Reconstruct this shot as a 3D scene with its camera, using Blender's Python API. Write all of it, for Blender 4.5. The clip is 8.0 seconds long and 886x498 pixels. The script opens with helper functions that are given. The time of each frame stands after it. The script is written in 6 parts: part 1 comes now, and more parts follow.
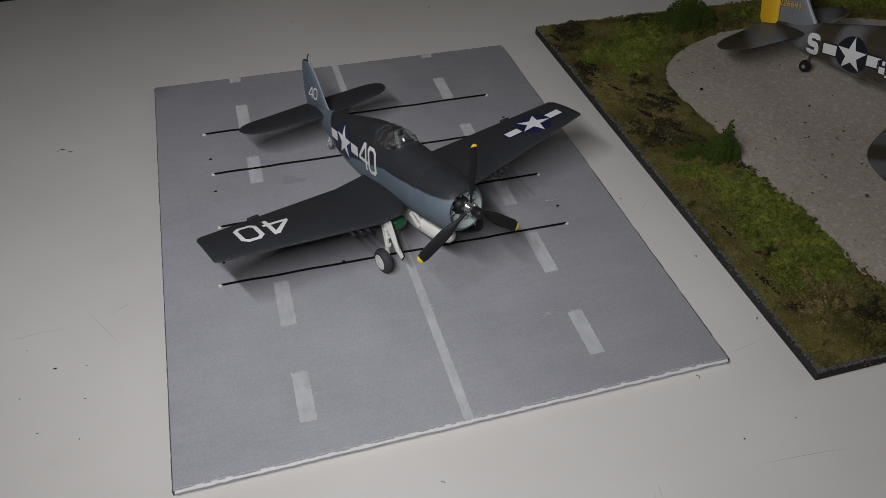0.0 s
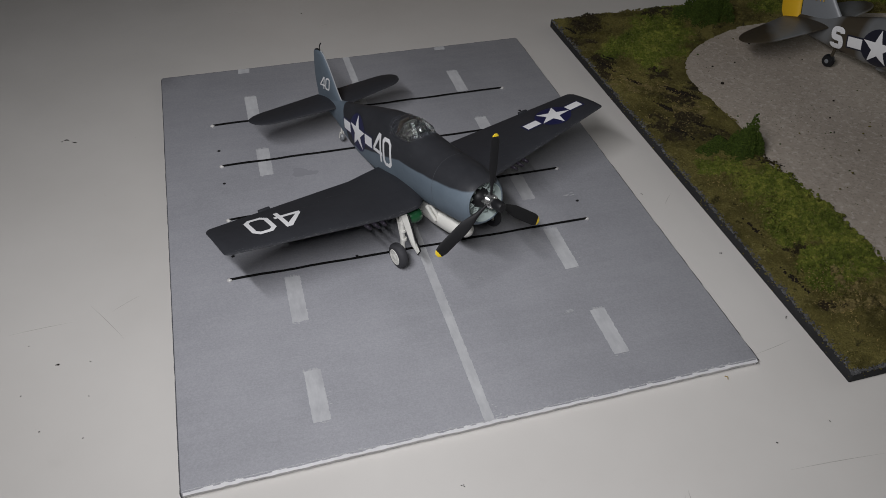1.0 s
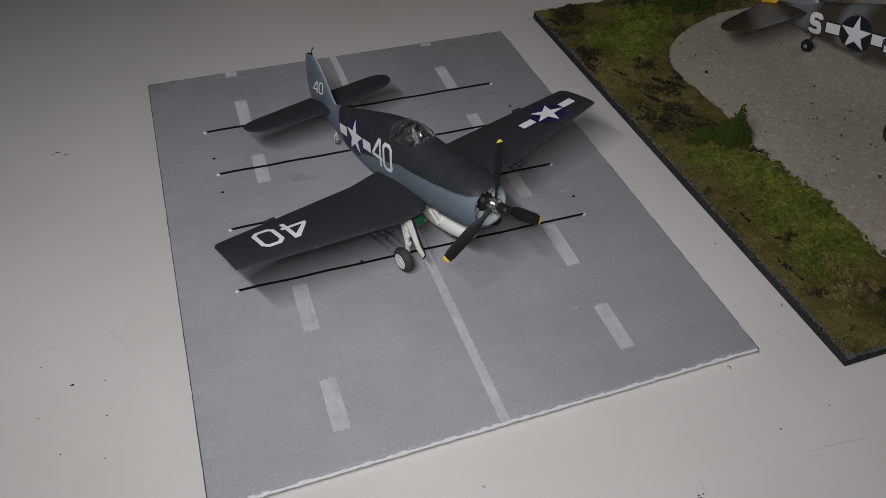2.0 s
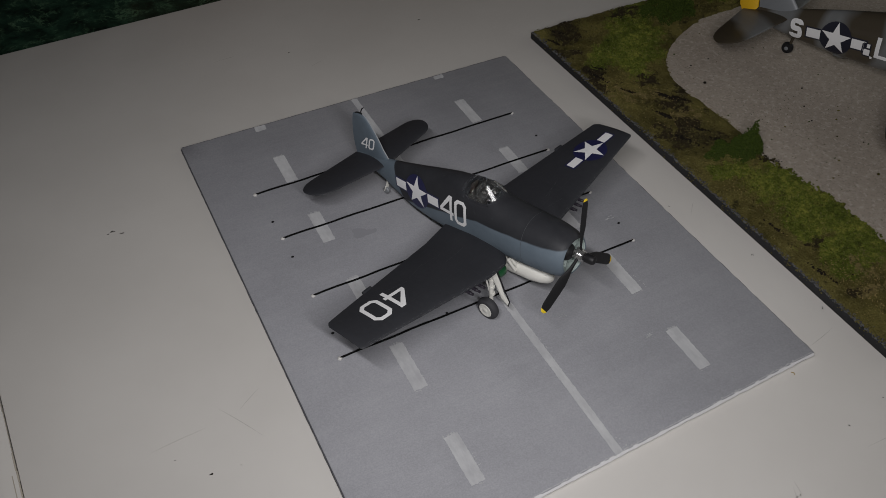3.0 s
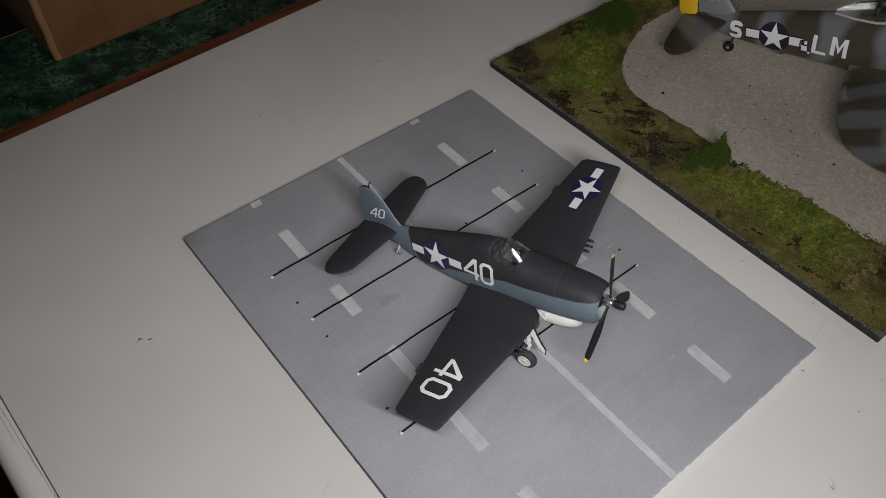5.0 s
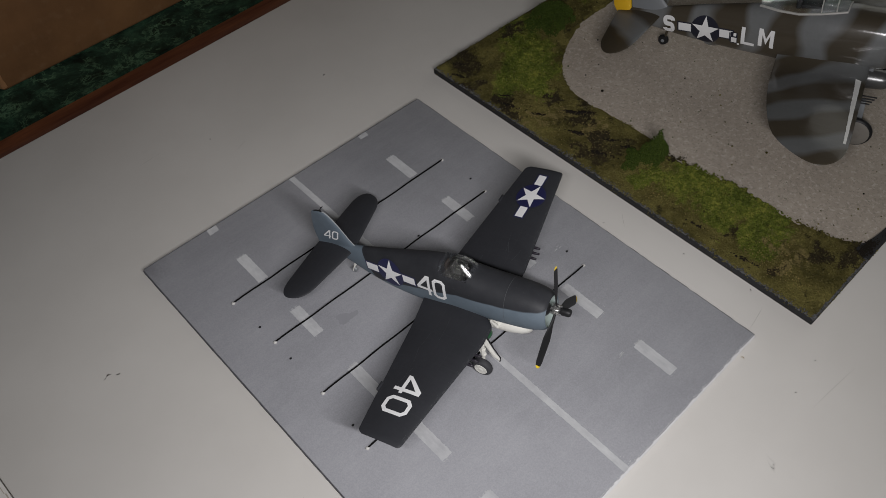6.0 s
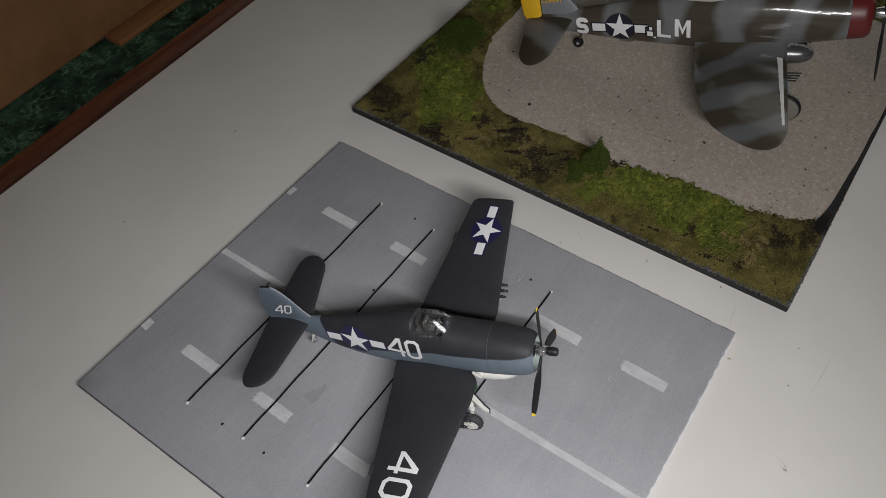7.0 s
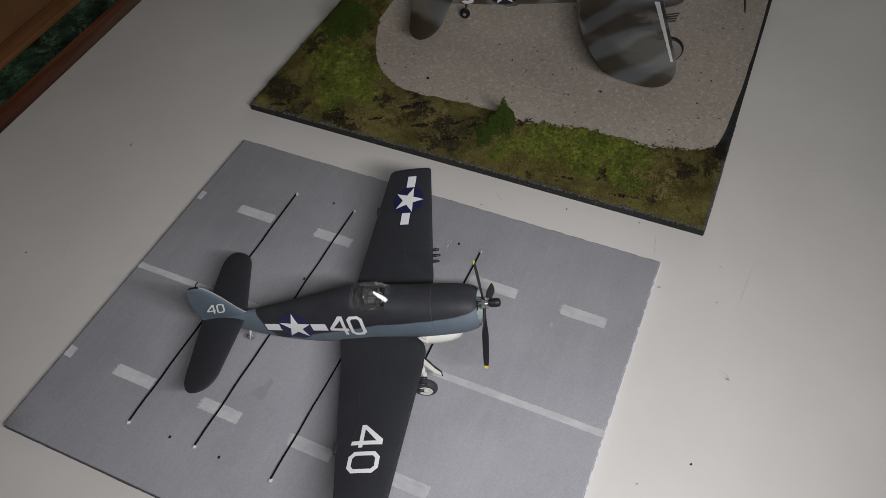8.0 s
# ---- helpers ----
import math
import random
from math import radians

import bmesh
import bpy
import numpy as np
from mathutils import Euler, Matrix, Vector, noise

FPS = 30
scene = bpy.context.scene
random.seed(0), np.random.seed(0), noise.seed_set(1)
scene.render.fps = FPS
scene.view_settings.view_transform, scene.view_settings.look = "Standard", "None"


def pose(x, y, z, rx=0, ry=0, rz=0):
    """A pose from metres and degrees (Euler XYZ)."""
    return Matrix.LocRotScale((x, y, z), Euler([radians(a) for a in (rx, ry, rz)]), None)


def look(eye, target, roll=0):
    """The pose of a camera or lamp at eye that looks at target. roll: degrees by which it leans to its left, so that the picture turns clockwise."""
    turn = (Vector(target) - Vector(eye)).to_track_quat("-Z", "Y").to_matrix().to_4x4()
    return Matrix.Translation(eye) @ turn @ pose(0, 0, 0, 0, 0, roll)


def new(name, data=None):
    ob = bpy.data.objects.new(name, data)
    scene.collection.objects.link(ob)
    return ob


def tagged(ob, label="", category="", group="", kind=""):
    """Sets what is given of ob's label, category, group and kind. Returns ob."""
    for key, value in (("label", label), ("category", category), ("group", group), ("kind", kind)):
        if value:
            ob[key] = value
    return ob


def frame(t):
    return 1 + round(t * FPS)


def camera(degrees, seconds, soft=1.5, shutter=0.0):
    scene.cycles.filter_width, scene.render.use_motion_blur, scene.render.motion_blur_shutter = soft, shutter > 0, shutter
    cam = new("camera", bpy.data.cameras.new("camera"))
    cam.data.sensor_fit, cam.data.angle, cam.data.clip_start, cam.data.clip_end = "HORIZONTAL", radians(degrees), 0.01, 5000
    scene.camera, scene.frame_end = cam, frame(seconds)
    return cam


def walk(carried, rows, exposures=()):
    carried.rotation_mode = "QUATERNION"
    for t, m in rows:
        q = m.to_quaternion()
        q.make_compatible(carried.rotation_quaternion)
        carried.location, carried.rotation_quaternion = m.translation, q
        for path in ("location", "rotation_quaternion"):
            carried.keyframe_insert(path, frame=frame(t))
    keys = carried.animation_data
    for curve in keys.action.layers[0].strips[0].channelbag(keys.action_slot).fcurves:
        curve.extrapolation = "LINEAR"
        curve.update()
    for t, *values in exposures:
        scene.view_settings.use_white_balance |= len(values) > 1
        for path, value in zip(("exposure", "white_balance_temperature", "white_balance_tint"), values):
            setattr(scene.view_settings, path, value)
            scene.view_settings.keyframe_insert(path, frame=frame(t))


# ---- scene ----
cam = camera(60.01, 8.0, soft=0.4)
# seconds, eye x, y, z, yaw, pitch, roll
ROWS = [
    (0.0, 0.0409, -0.1449, 0.2276, -17.90, -42.64, 1.91),
    (0.2, 0.0380, -0.1436, 0.2226, -17.57, -42.50, 1.89),
    (0.5, 0.0361, -0.1419, 0.2187, -17.48, -42.33, 1.98),
    (0.8, 0.0367, -0.1391, 0.2191, -17.73, -42.38, 2.27),
    (1.0, 0.0368, -0.1372, 0.2178, -17.77, -42.50, 2.19),
    (1.2, 0.0372, -0.1355, 0.2178, -17.81, -42.58, 2.06),
    (2.3, 0.0096, -0.1235, 0.2364, -23.16, -44.73, 2.13),
    (2.5, -0.0045, -0.1165, 0.2438, -25.02, -45.16, 2.15),
    (2.7, -0.0179, -0.1072, 0.2525, -26.78, -45.88, 2.01),
    (3.0, -0.0331, -0.0915, 0.2676, -29.58, -46.70, 2.00),
    (3.3, -0.0429, -0.0809, 0.2805, -32.09, -47.13, 1.95),
    (3.5, -0.0503, -0.0769, 0.2874, -33.63, -47.48, 1.82),
    (3.7, -0.0556, -0.0729, 0.2963, -34.92, -47.85, 1.65),
    (4.0, -0.0625, -0.0653, 0.3052, -36.51, -48.09, 1.42),
    (4.2, -0.0629, -0.0593, 0.3089, -37.16, -48.39, 1.09),
    (5.3, -0.0641, -0.0427, 0.3129, -40.09, -50.07, -0.01),
    (5.5, -0.0651, -0.0436, 0.3211, -40.68, -50.65, -0.33),
    (5.8, -0.0591, -0.0473, 0.3308, -41.57, -51.14, -0.87),
    (6.0, -0.0516, -0.0455, 0.3353, -42.47, -51.36, -1.28),
    (6.2, -0.0420, -0.0462, 0.3367, -43.75, -51.41, -1.85),
    (6.5, -0.0323, -0.0398, 0.3361, -46.72, -51.36, -2.38),
    (6.7, -0.0395, -0.0272, 0.3338, -49.01, -51.26, -2.71),
    (7.0, -0.0419, -0.0075, 0.3297, -52.63, -51.14, -3.25),
    (7.2, -0.0413, -0.0022, 0.3284, -55.43, -50.93, -3.09),
    (7.5, -0.0518, 0.0006, 0.3244, -58.69, -50.94, -3.60),
    (7.7, -0.0601, -0.0006, 0.3224, -60.92, -50.65, -3.45),
    (8.0, -0.0596, -0.0050, 0.3183, -63.70, -51.00, -3.53),
]


def eye_pose(x, y, z, yaw, pitch, roll):
    turn = Matrix.Rotation(radians(yaw), 4, "Z") @ Matrix.Rotation(radians(90 + pitch), 4, "X") @ Matrix.Rotation(radians(roll), 4, "Z")
    return Matrix.Translation((x, y, z)) @ turn


# seconds, stops, white balance
EXPOSURES = [
    (0.0, -0.05, 6240, 10),
    (1.0, 0.06, 6240, 10),
    (2.5, -0.13, 6300, 10),
    (3.0, -0.2, 6400, 10),
    (3.5, 0.1, 6450, 10),
    (4.0, 0.21, 6500, 10),
    (5.5, 0.23, 6380, 10),
    (6.0, 0.18, 6390, 10),
    (6.5, 0.25, 6400, 10),
    (7.0, 0.34, 6400, 10),
    (8.0, 0.27, 6320, 10),
]
walk(cam, [(t, eye_pose(*row)) for t, *row in ROWS], EXPOSURES)

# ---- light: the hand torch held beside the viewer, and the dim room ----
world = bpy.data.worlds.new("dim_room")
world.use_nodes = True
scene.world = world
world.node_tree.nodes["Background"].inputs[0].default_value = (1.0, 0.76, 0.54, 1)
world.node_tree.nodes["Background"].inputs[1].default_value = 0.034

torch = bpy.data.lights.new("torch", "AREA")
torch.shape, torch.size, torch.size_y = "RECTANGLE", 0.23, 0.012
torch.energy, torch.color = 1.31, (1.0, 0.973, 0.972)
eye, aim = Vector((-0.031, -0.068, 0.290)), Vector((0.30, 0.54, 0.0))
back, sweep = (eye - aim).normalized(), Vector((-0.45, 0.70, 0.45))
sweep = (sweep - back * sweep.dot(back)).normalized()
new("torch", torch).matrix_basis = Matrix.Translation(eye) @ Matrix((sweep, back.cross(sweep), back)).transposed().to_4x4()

# faint fill light, added to lift the dim room; set in an unseen window
fill = bpy.data.lights.new("added_fill_light", "AREA")
fill.shape, fill.size, fill.size_y = "RECTANGLE", 2.2, 1.2
fill.energy, fill.color = 3.9, (1.0, 0.99, 0.91)
new("added_fill_light", fill).matrix_basis = look((1.84, -0.1, 0.75), (0.5, 0.2, 0.0))

# ---- mesh helpers; lengths in millimetres, turned into metres when linked ----
MM = 0.001


def mesh_of(name, bm, material, smooth=35):
    bmesh.ops.recalc_face_normals(bm, faces=bm.faces)
    bm.transform(Matrix.Scale(MM, 4))
    me = bpy.data.meshes.new(name)
    bm.to_mesh(me)
    bm.free()
    for m in material if isinstance(material, (list, tuple)) else [material]:
        me.materials.append(m)
    if smooth:
        me.polygons.foreach_set("use_smooth", [True] * len(me.polygons))
        me.set_sharp_from_angle(angle=radians(smooth))
    return me


def part(name, bm, material, parent, label="", smooth=35, shift=None):
    ob = new(name, mesh_of(name, bm, material, smooth))
    ob.parent = parent
    if shift is None and "shift" in parent:
        shift = parent["shift"]
    if shift is not None and parent.type == "EMPTY":
        ob.matrix_basis = Matrix.Translation([v for v in shift])
    return tagged(ob, label)


def thing(name, label, category, at=(0, 0, 0), turn=None, group="", kind=""):
    ob = new(name)
    ob.empty_display_size = 0.02
    m = Matrix.Translation([v * MM for v in at])
    ob.matrix_basis = m @ turn if turn is not None else m
    return tagged(ob, label, category, group, kind)


def loft(bm, rings, cap=True, closed=True):
    vs = [[bm.verts.new(p) for p in ring] for ring in rings]
    n = len(vs[0])
    for r0, r1 in zip(vs, vs[1:]):
        for i in range(n if closed else n - 1):
            j = (i + 1) % n
            bm.faces.new((r0[i], r0[j], r1[j], r1[i]))
    if cap:
        bm.faces.new(vs[0])
        bm.faces.new(vs[-1])
    return bm


def frame_of(d):
    d = Vector(d).normalized()
    side = d.cross(Vector((0, 0, 1)) if abs(d.z) < 0.9 else Vector((1, 0, 0))).normalized()
    return d, side, side.cross(d)


def circle(c, d, r, n=12, ry=None):
    _, s, u = frame_of(d)
    c = Vector(c)
    return [c + s * (r * math.cos(2 * math.pi * i / n)) + u * ((ry or r) * math.sin(2 * math.pi * i / n)) for i in range(n)]


def rod(bm, a, b, r0, r1=None, n=12, cap=True):
    d = Vector(b) - Vector(a)
    return loft(bm, [circle(a, d, r0, n), circle(b, d, r0 if r1 is None else r1, n)], cap)


def turned(bm, start, axis, profile, n=24):
    """A body of revolution: profile rows of (way along the axis, radius)."""
    d = Vector(axis).normalized()
    return loft(bm, [circle(Vector(start) + d * w, d, max(r, 0.01), n) for w, r in profile])


def tube(bm, pts, r, n=8):
    pts = [Vector(p) for p in pts]
    rings = []
    for i, p in enumerate(pts):
        d = pts[min(i + 1, len(pts) - 1)] - pts[max(i - 1, 0)]
        rings.append(circle(p, d, r, n))
    return loft(bm, rings)


def box(bm, x0, x1, y0, y1, z0, z1, bevel=0.0, segments=2):
    made = bmesh.ops.create_cube(bm, size=1, matrix=Matrix.Translation(((x0 + x1) / 2, (y0 + y1) / 2, (z0 + z1) / 2)) @ Matrix.Diagonal((x1 - x0, y1 - y0, z1 - z0, 1)))
    if bevel:
        edges = list({e for v in made["verts"] for e in v.link_edges})
        bmesh.ops.bevel(bm, geom=edges, offset=bevel, segments=segments, affect="EDGES", profile=0.5)
    return bm


def slab(bm, outline, z0, z1):
    low = [bm.verts.new((x, y, z0)) for x, y in outline]
    top = [bm.verts.new((x, y, z1)) for x, y in outline]
    n = len(low)
    bm.faces.new(top)
    bm.faces.new(low[::-1])
    for i in range(n):
        bm.faces.new((low[i], low[(i + 1) % n], top[(i + 1) % n], top[i]))
    return bm


def blob(bm, c, sx, sy, sz, sub=2):
    bmesh.ops.create_icosphere(bm, subdivisions=sub, radius=1, matrix=Matrix.Translation(c) @ Matrix.Diagonal((sx, sy, sz, 1)))
    return bm


def smoothstep(x):
    x = min(max(x, 0.0), 1.0)
    return x * x * (3 - 2 * x)


def table_of(rows, x):
    """Smooth interpolation in rows of (x, values...)."""
    xs = [r[0] for r in rows]
    out = []
    for k in range(1, len(rows[0])):
        ys = [r[k] for r in rows]
        if x <= xs[0]:
            out.append(ys[0])
            continue
        if x >= xs[-1]:
            out.append(ys[-1])
            continue
        i = max(j for j in range(len(xs) - 1) if xs[j] <= x)
        h = xs[i + 1] - xs[i]
        t = (x - xs[i]) / h

        def slope(j):
            if j == 0 or j == len(xs) - 1:
                j0, j1 = max(j - 1, 0), min(j + 1, len(xs) - 1)
                return (ys[j1] - ys[j0]) / (xs[j1] - xs[j0])
            d0, d1 = (ys[j] - ys[j - 1]) / (xs[j] - xs[j - 1]), (ys[j + 1] - ys[j]) / (xs[j + 1] - xs[j])
            return 0.0 if d0 * d1 <= 0 else 2 * d0 * d1 / (d0 + d1)

        m0, m1 = slope(i) * h, slope(i + 1) * h
        out.append((2 * t**3 - 3 * t**2 + 1) * ys[i] + (t**3 - 2 * t**2 + t) * m0 + (3 * t**2 - 2 * t**3) * ys[i + 1] + (t**3 - t**2) * m1)
    return out


def decal(bm, outline, place, lift, longest=1.6, layer=0):
    """A thin sheet cut to an outline, laid on a curved skin by place(p, q, lift)."""
    tmp = bmesh.new()
    tmp.faces.new([tmp.verts.new((p, q, 0)) for p, q in outline])
    bmesh.ops.triangulate(tmp, faces=tmp.faces)
    for _ in range(5):
        far = [e for e in tmp.edges if e.calc_length() > longest]
        if not far:
            break
        bmesh.ops.subdivide_edges(tmp, edges=far, cuts=1)
        bmesh.ops.triangulate(tmp, faces=tmp.faces)
    got = {v: bm.verts.new(place(v.co.x, v.co.y, lift)) for v in tmp.verts}
    for f in tmp.faces:
        face = bm.faces.new([got[v] for v in f.verts])
        face.material_index = layer
    tmp.free()
    return bm


def ring_points(c, r, n=28):
    return [(c[0] + r * math.cos(2 * math.pi * i / n), c[1] + r * math.sin(2 * math.pi * i / n)) for i in range(n)]


def stroke(a, b, w):
    d = Vector((b[0] - a[0], b[1] - a[1])).normalized()
    s = Vector((-d.y, d.x)) * (w / 2)
    return [(a[0] + s.x, a[1] + s.y), (a[0] - s.x, a[1] - s.y), (b[0] - s.x, b[1] - s.y), (b[0] + s.x, b[1] + s.y)]


def star_points(c, r, spin):
    """Five kites that make a star with its first point at the angle spin."""
    pts = []
    for k in range(10):
        rr = r if k % 2 == 0 else r * 0.382
        an = spin + math.pi * k / 5
        pts.append((c[0] + rr * math.cos(an), c[1] + rr * math.sin(an)))
    return [[c, pts[k - 1], pts[k], pts[(k + 1) % 10]] for k in range(0, 10, 2)]


def digit_four(w, h, s):
    """Block 4 in a box w by h, stroke s; origin at the lower left."""
    x0, y0 = w * 0.80 - s / 2, h * 0.25
    return [[(0, y0), (w, y0), (w, y0 + s), (0, y0 + s)],
            [(x0, 0), (x0 + s, 0), (x0 + s, h), (x0, h)],
            [(0, y0 + s), (s * 1.15, y0 + s), (x0, h - s * 1.5), (x0, h), (x0 - s * 0.35, h)]]


def digit_zero(w, h, s):
    """Block 0 with cut corners, as eight pieces of a ring."""
    c = w * 0.24
    outer = [(c, 0), (w - c, 0), (w, c), (w, h - c), (w - c, h), (c, h), (0, h - c), (0, c)]
    k = s + c * 0.55
    inner = [(k, s), (w - k, s), (w - s, k), (w - s, h - k), (w - k, h - s), (k, h - s), (s, h - k), (s, k)]
    return [[outer[i], outer[(i + 1) % 8], inner[(i + 1) % 8], inner[i]] for i in range(8)]


def forty(place, origin, ex, ey, w, h, s, gap, bm, lift, zero=0.9):
    """The number 40 laid along ex and up ey from origin; zero: the width of the 0 against the 4."""
    for shift, shapes in ((0, digit_four(w, h, s)), (w + gap, digit_zero(w * zero, h, s))):
        for n, shape in enumerate(shapes):
            pts = [(origin[0] + ex[0] * (x + shift) + ey[0] * y, origin[1] + ex[1] * (x + shift) + ey[1] * y) for x, y in shape]
            decal(bm, pts, place, lift + 0.012 * n)
    return bm

# ---- materials ----
def nodes_of(name):
    m = bpy.data.materials.new(name)
    m.use_nodes = True
    return m, m.node_tree, m.node_tree.nodes["Principled BSDF"]


def add(tree, kind, **inputs):
    nd = tree.nodes.new(kind)
    for k, v in inputs.items():
        nd.inputs[k.replace("_", " ")].default_value = v
    return nd


def noise_of(tree, coords, scale, detail=4.0, rough=0.55):
    nd = add(tree, "ShaderNodeTexNoise", Scale=scale, Detail=detail, Roughness=rough)
    tree.links.new(coords, nd.inputs["Vector"])
    return nd.outputs["Fac"]


def ramp(tree, fac, stops):
    nd = tree.nodes.new("ShaderNodeValToRGB")
    els = nd.color_ramp.elements
    while len(els) < len(stops):
        els.new(0.5)
    for el, (pos, col) in zip(els, stops):
        el.position, el.color = pos, (*col, 1) if len(col) == 3 else col
    tree.links.new(fac, nd.inputs["Fac"])
    return nd.outputs["Color"]


def mixed(tree, fac, a, b, blend="MIX"):
    nd = tree.nodes.new("ShaderNodeMix")
    nd.data_type, nd.blend_type = "RGBA", blend
    for sock, val in ((nd.inputs["Factor"], fac), (nd.inputs["A"], a), (nd.inputs["B"], b)):
        if hasattr(val, "is_output"):
            tree.links.new(val, sock)
        elif isinstance(val, (int, float)):
            sock.default_value = val
        else:
            sock.default_value = (*val, 1)
    return nd.outputs["Result"]


def calc(tree, op, a, b=0.0, c=0.0):
    nd = tree.nodes.new("ShaderNodeMath")
    nd.operation = op
    for sock, val in zip(nd.inputs, (a, b, c)):
        if hasattr(val, "is_output"):
            tree.links.new(val, sock)
        else:
            sock.default_value = val
    return nd.outputs[0]


def bump(tree, bsdf, height, strength, distance):
    nd = add(tree, "ShaderNodeBump", Strength=strength, Distance=distance)
    tree.links.new(height, nd.inputs["Height"])
    tree.links.new(nd.outputs["Normal"], bsdf.inputs["Normal"])


def coords_of(tree):
    return tree.nodes.new("ShaderNodeTexCoord").outputs["Object"]


def paint(name, colour, rough=0.6, vary=0.12, grain=900.0, metal=0.0, relief=0.15, gloss=0.5, wear=None):
    """Brushed-on model paint: two scales of tone, fine relief."""
    m, tree, bsdf = nodes_of(name)
    co = coords_of(tree)
    big, small = noise_of(tree, co, 45.0, 3), noise_of(tree, co, grain, 3)
    lo, hi = [c * (1 - vary) for c in colour], [min(c * (1 + vary), 1) for c in colour]
    col = mixed(tree, calc(tree, "MULTIPLY_ADD", small, 0.4, calc(tree, "MULTIPLY", big, 0.6)), lo, hi)
    if wear:
        mask = ramp(tree, noise_of(tree, co, 320.0, 6, 0.75), [(0.66, (0, 0, 0)), (0.74, (1, 1, 1))])
        col = mixed(tree, calc(tree, "MULTIPLY", mask, 0.45), col, wear)
    tree.links.new(col, bsdf.inputs["Base Color"])
    bsdf.inputs["Roughness"].default_value, bsdf.inputs["Metallic"].default_value = rough, metal
    bsdf.inputs["Specular IOR Level"].default_value = gloss
    if relief:
        bump(tree, bsdf, small, relief, 0.0002)
    return m


def navy_paint():
    """Two-tone fighter paint: dark above a sloping line, blue-grey below it and on the tail."""
    m, tree, bsdf = nodes_of("navy_two_tone_paint")
    co = coords_of(tree)
    sep = tree.nodes.new("ShaderNodeSeparateXYZ")
    tree.links.new(co, sep.inputs[0])
    a, u = sep.outputs["X"], sep.outputs["Z"]
    wob = calc(tree, "MULTIPLY", calc(tree, "SUBTRACT", noise_of(tree, co, 120.0, 2), 0.5), 0.0008)
    line = calc(tree, "MINIMUM", calc(tree, "MULTIPLY_ADD", a, -0.055, 0.0058), calc(tree, "MULTIPLY_ADD", a, -0.247, 0.0147))
    line = calc(tree, "ADD", line, wob)
    above = calc(tree, "MULTIPLY_ADD", calc(tree, "SUBTRACT", u, line), 1600.0, 0.5)
    above = calc(tree, "MINIMUM", calc(tree, "MAXIMUM", above, 0.0), 1.0)
    fore = calc(tree, "MULTIPLY_ADD", calc(tree, "SUBTRACT", calc(tree, "MULTIPLY_ADD", u, 0.42, 0.1029), a), 3000.0, 0.5)
    fore = calc(tree, "MINIMUM", calc(tree, "MAXIMUM", fore, 0.0), 1.0)
    dark = mixed(tree, noise_of(tree, co, 140.0, 5, 0.65), (0.016, 0.017, 0.020), (0.036, 0.037, 0.041))
    blue = mixed(tree, noise_of(tree, co, 90.0, 5, 0.6), (0.080, 0.104, 0.128), (0.140, 0.172, 0.202))
    col = mixed(tree, calc(tree, "MULTIPLY", above, fore), blue, dark)
    scuff = ramp(tree, noise_of(tree, co, 260.0, 6, 0.75), [(0.63, (0, 0, 0)), (0.74, (1, 1, 1))])
    col = mixed(tree, calc(tree, "MULTIPLY", scuff, 0.3), col, (0.13, 0.135, 0.14))
    tree.links.new(col, bsdf.inputs["Base Color"])
    bsdf.inputs["Roughness"].default_value = 0.52
    bsdf.inputs["Specular IOR Level"].default_value = 0.2
    bump(tree, bsdf, noise_of(tree, co, 1100.0, 3), 0.12, 0.0002)
    return m


def camo_paint(name, coat, turn, tilt, period, start, distortion=2.4, pale=1.0):
    """Soft-edged brown and grey bands under a satin varnish; period in metres, turn and tilt of the bands in degrees."""
    m, tree, bsdf = nodes_of(name)
    co = coords_of(tree)
    mp = tree.nodes.new("ShaderNodeMapping")
    mp.inputs["Location"].default_value = (start, 0, 0)
    mp.inputs["Rotation"].default_value = (0, radians(tilt), radians(turn))
    tree.links.new(co, mp.inputs["Vector"])
    wave = tree.nodes.new("ShaderNodeTexWave")
    wave.wave_type, wave.bands_direction = "BANDS", "X"
    for k, v in (("Scale", 0.31416 / period), ("Distortion", distortion), ("Detail", 1.5), ("Detail Scale", 2.6)):
        wave.inputs[k].default_value = v
    tree.links.new(mp.outputs[0], wave.inputs["Vector"])
    patchy = calc(tree, "MULTIPLY_ADD", calc(tree, "SUBTRACT", noise_of(tree, co, 26.0, 2), 0.5), 0.9, wave.outputs["Fac"])
    col = ramp(tree, patchy, [(0.40, (0.050, 0.040, 0.026)), (0.84, tuple(c * pale for c in (0.150, 0.156, 0.158)))])
    col = mixed(tree, calc(tree, "MULTIPLY", noise_of(tree, co, 300.0, 5, 0.7), 0.3), col, (0.04, 0.036, 0.03))
    tree.links.new(col, bsdf.inputs["Base Color"])
    bsdf.inputs["Roughness"].default_value = 0.48
    bsdf.inputs["Coat Weight"].default_value, bsdf.inputs["Coat Roughness"].default_value = coat, 0.13
    bsdf.inputs["Specular IOR Level"].default_value = 0.25
    mp = tree.nodes.new("ShaderNodeMapping")
    mp.inputs["Scale"].default_value = (0.45, 1.0, 1.0)
    tree.links.new(co, mp.inputs["Vector"])
    rough_skin = calc(tree, "MULTIPLY_ADD", noise_of(tree, mp.outputs[0], 190.0, 4, 0.6), 0.35, noise_of(tree, co, 42.0, 2))
    bump(tree, bsdf, rough_skin, 0.26, 0.0016)
    tree.links.new(bsdf.inputs["Normal"].links[0].from_socket, bsdf.inputs["Coat Normal"])
    return m


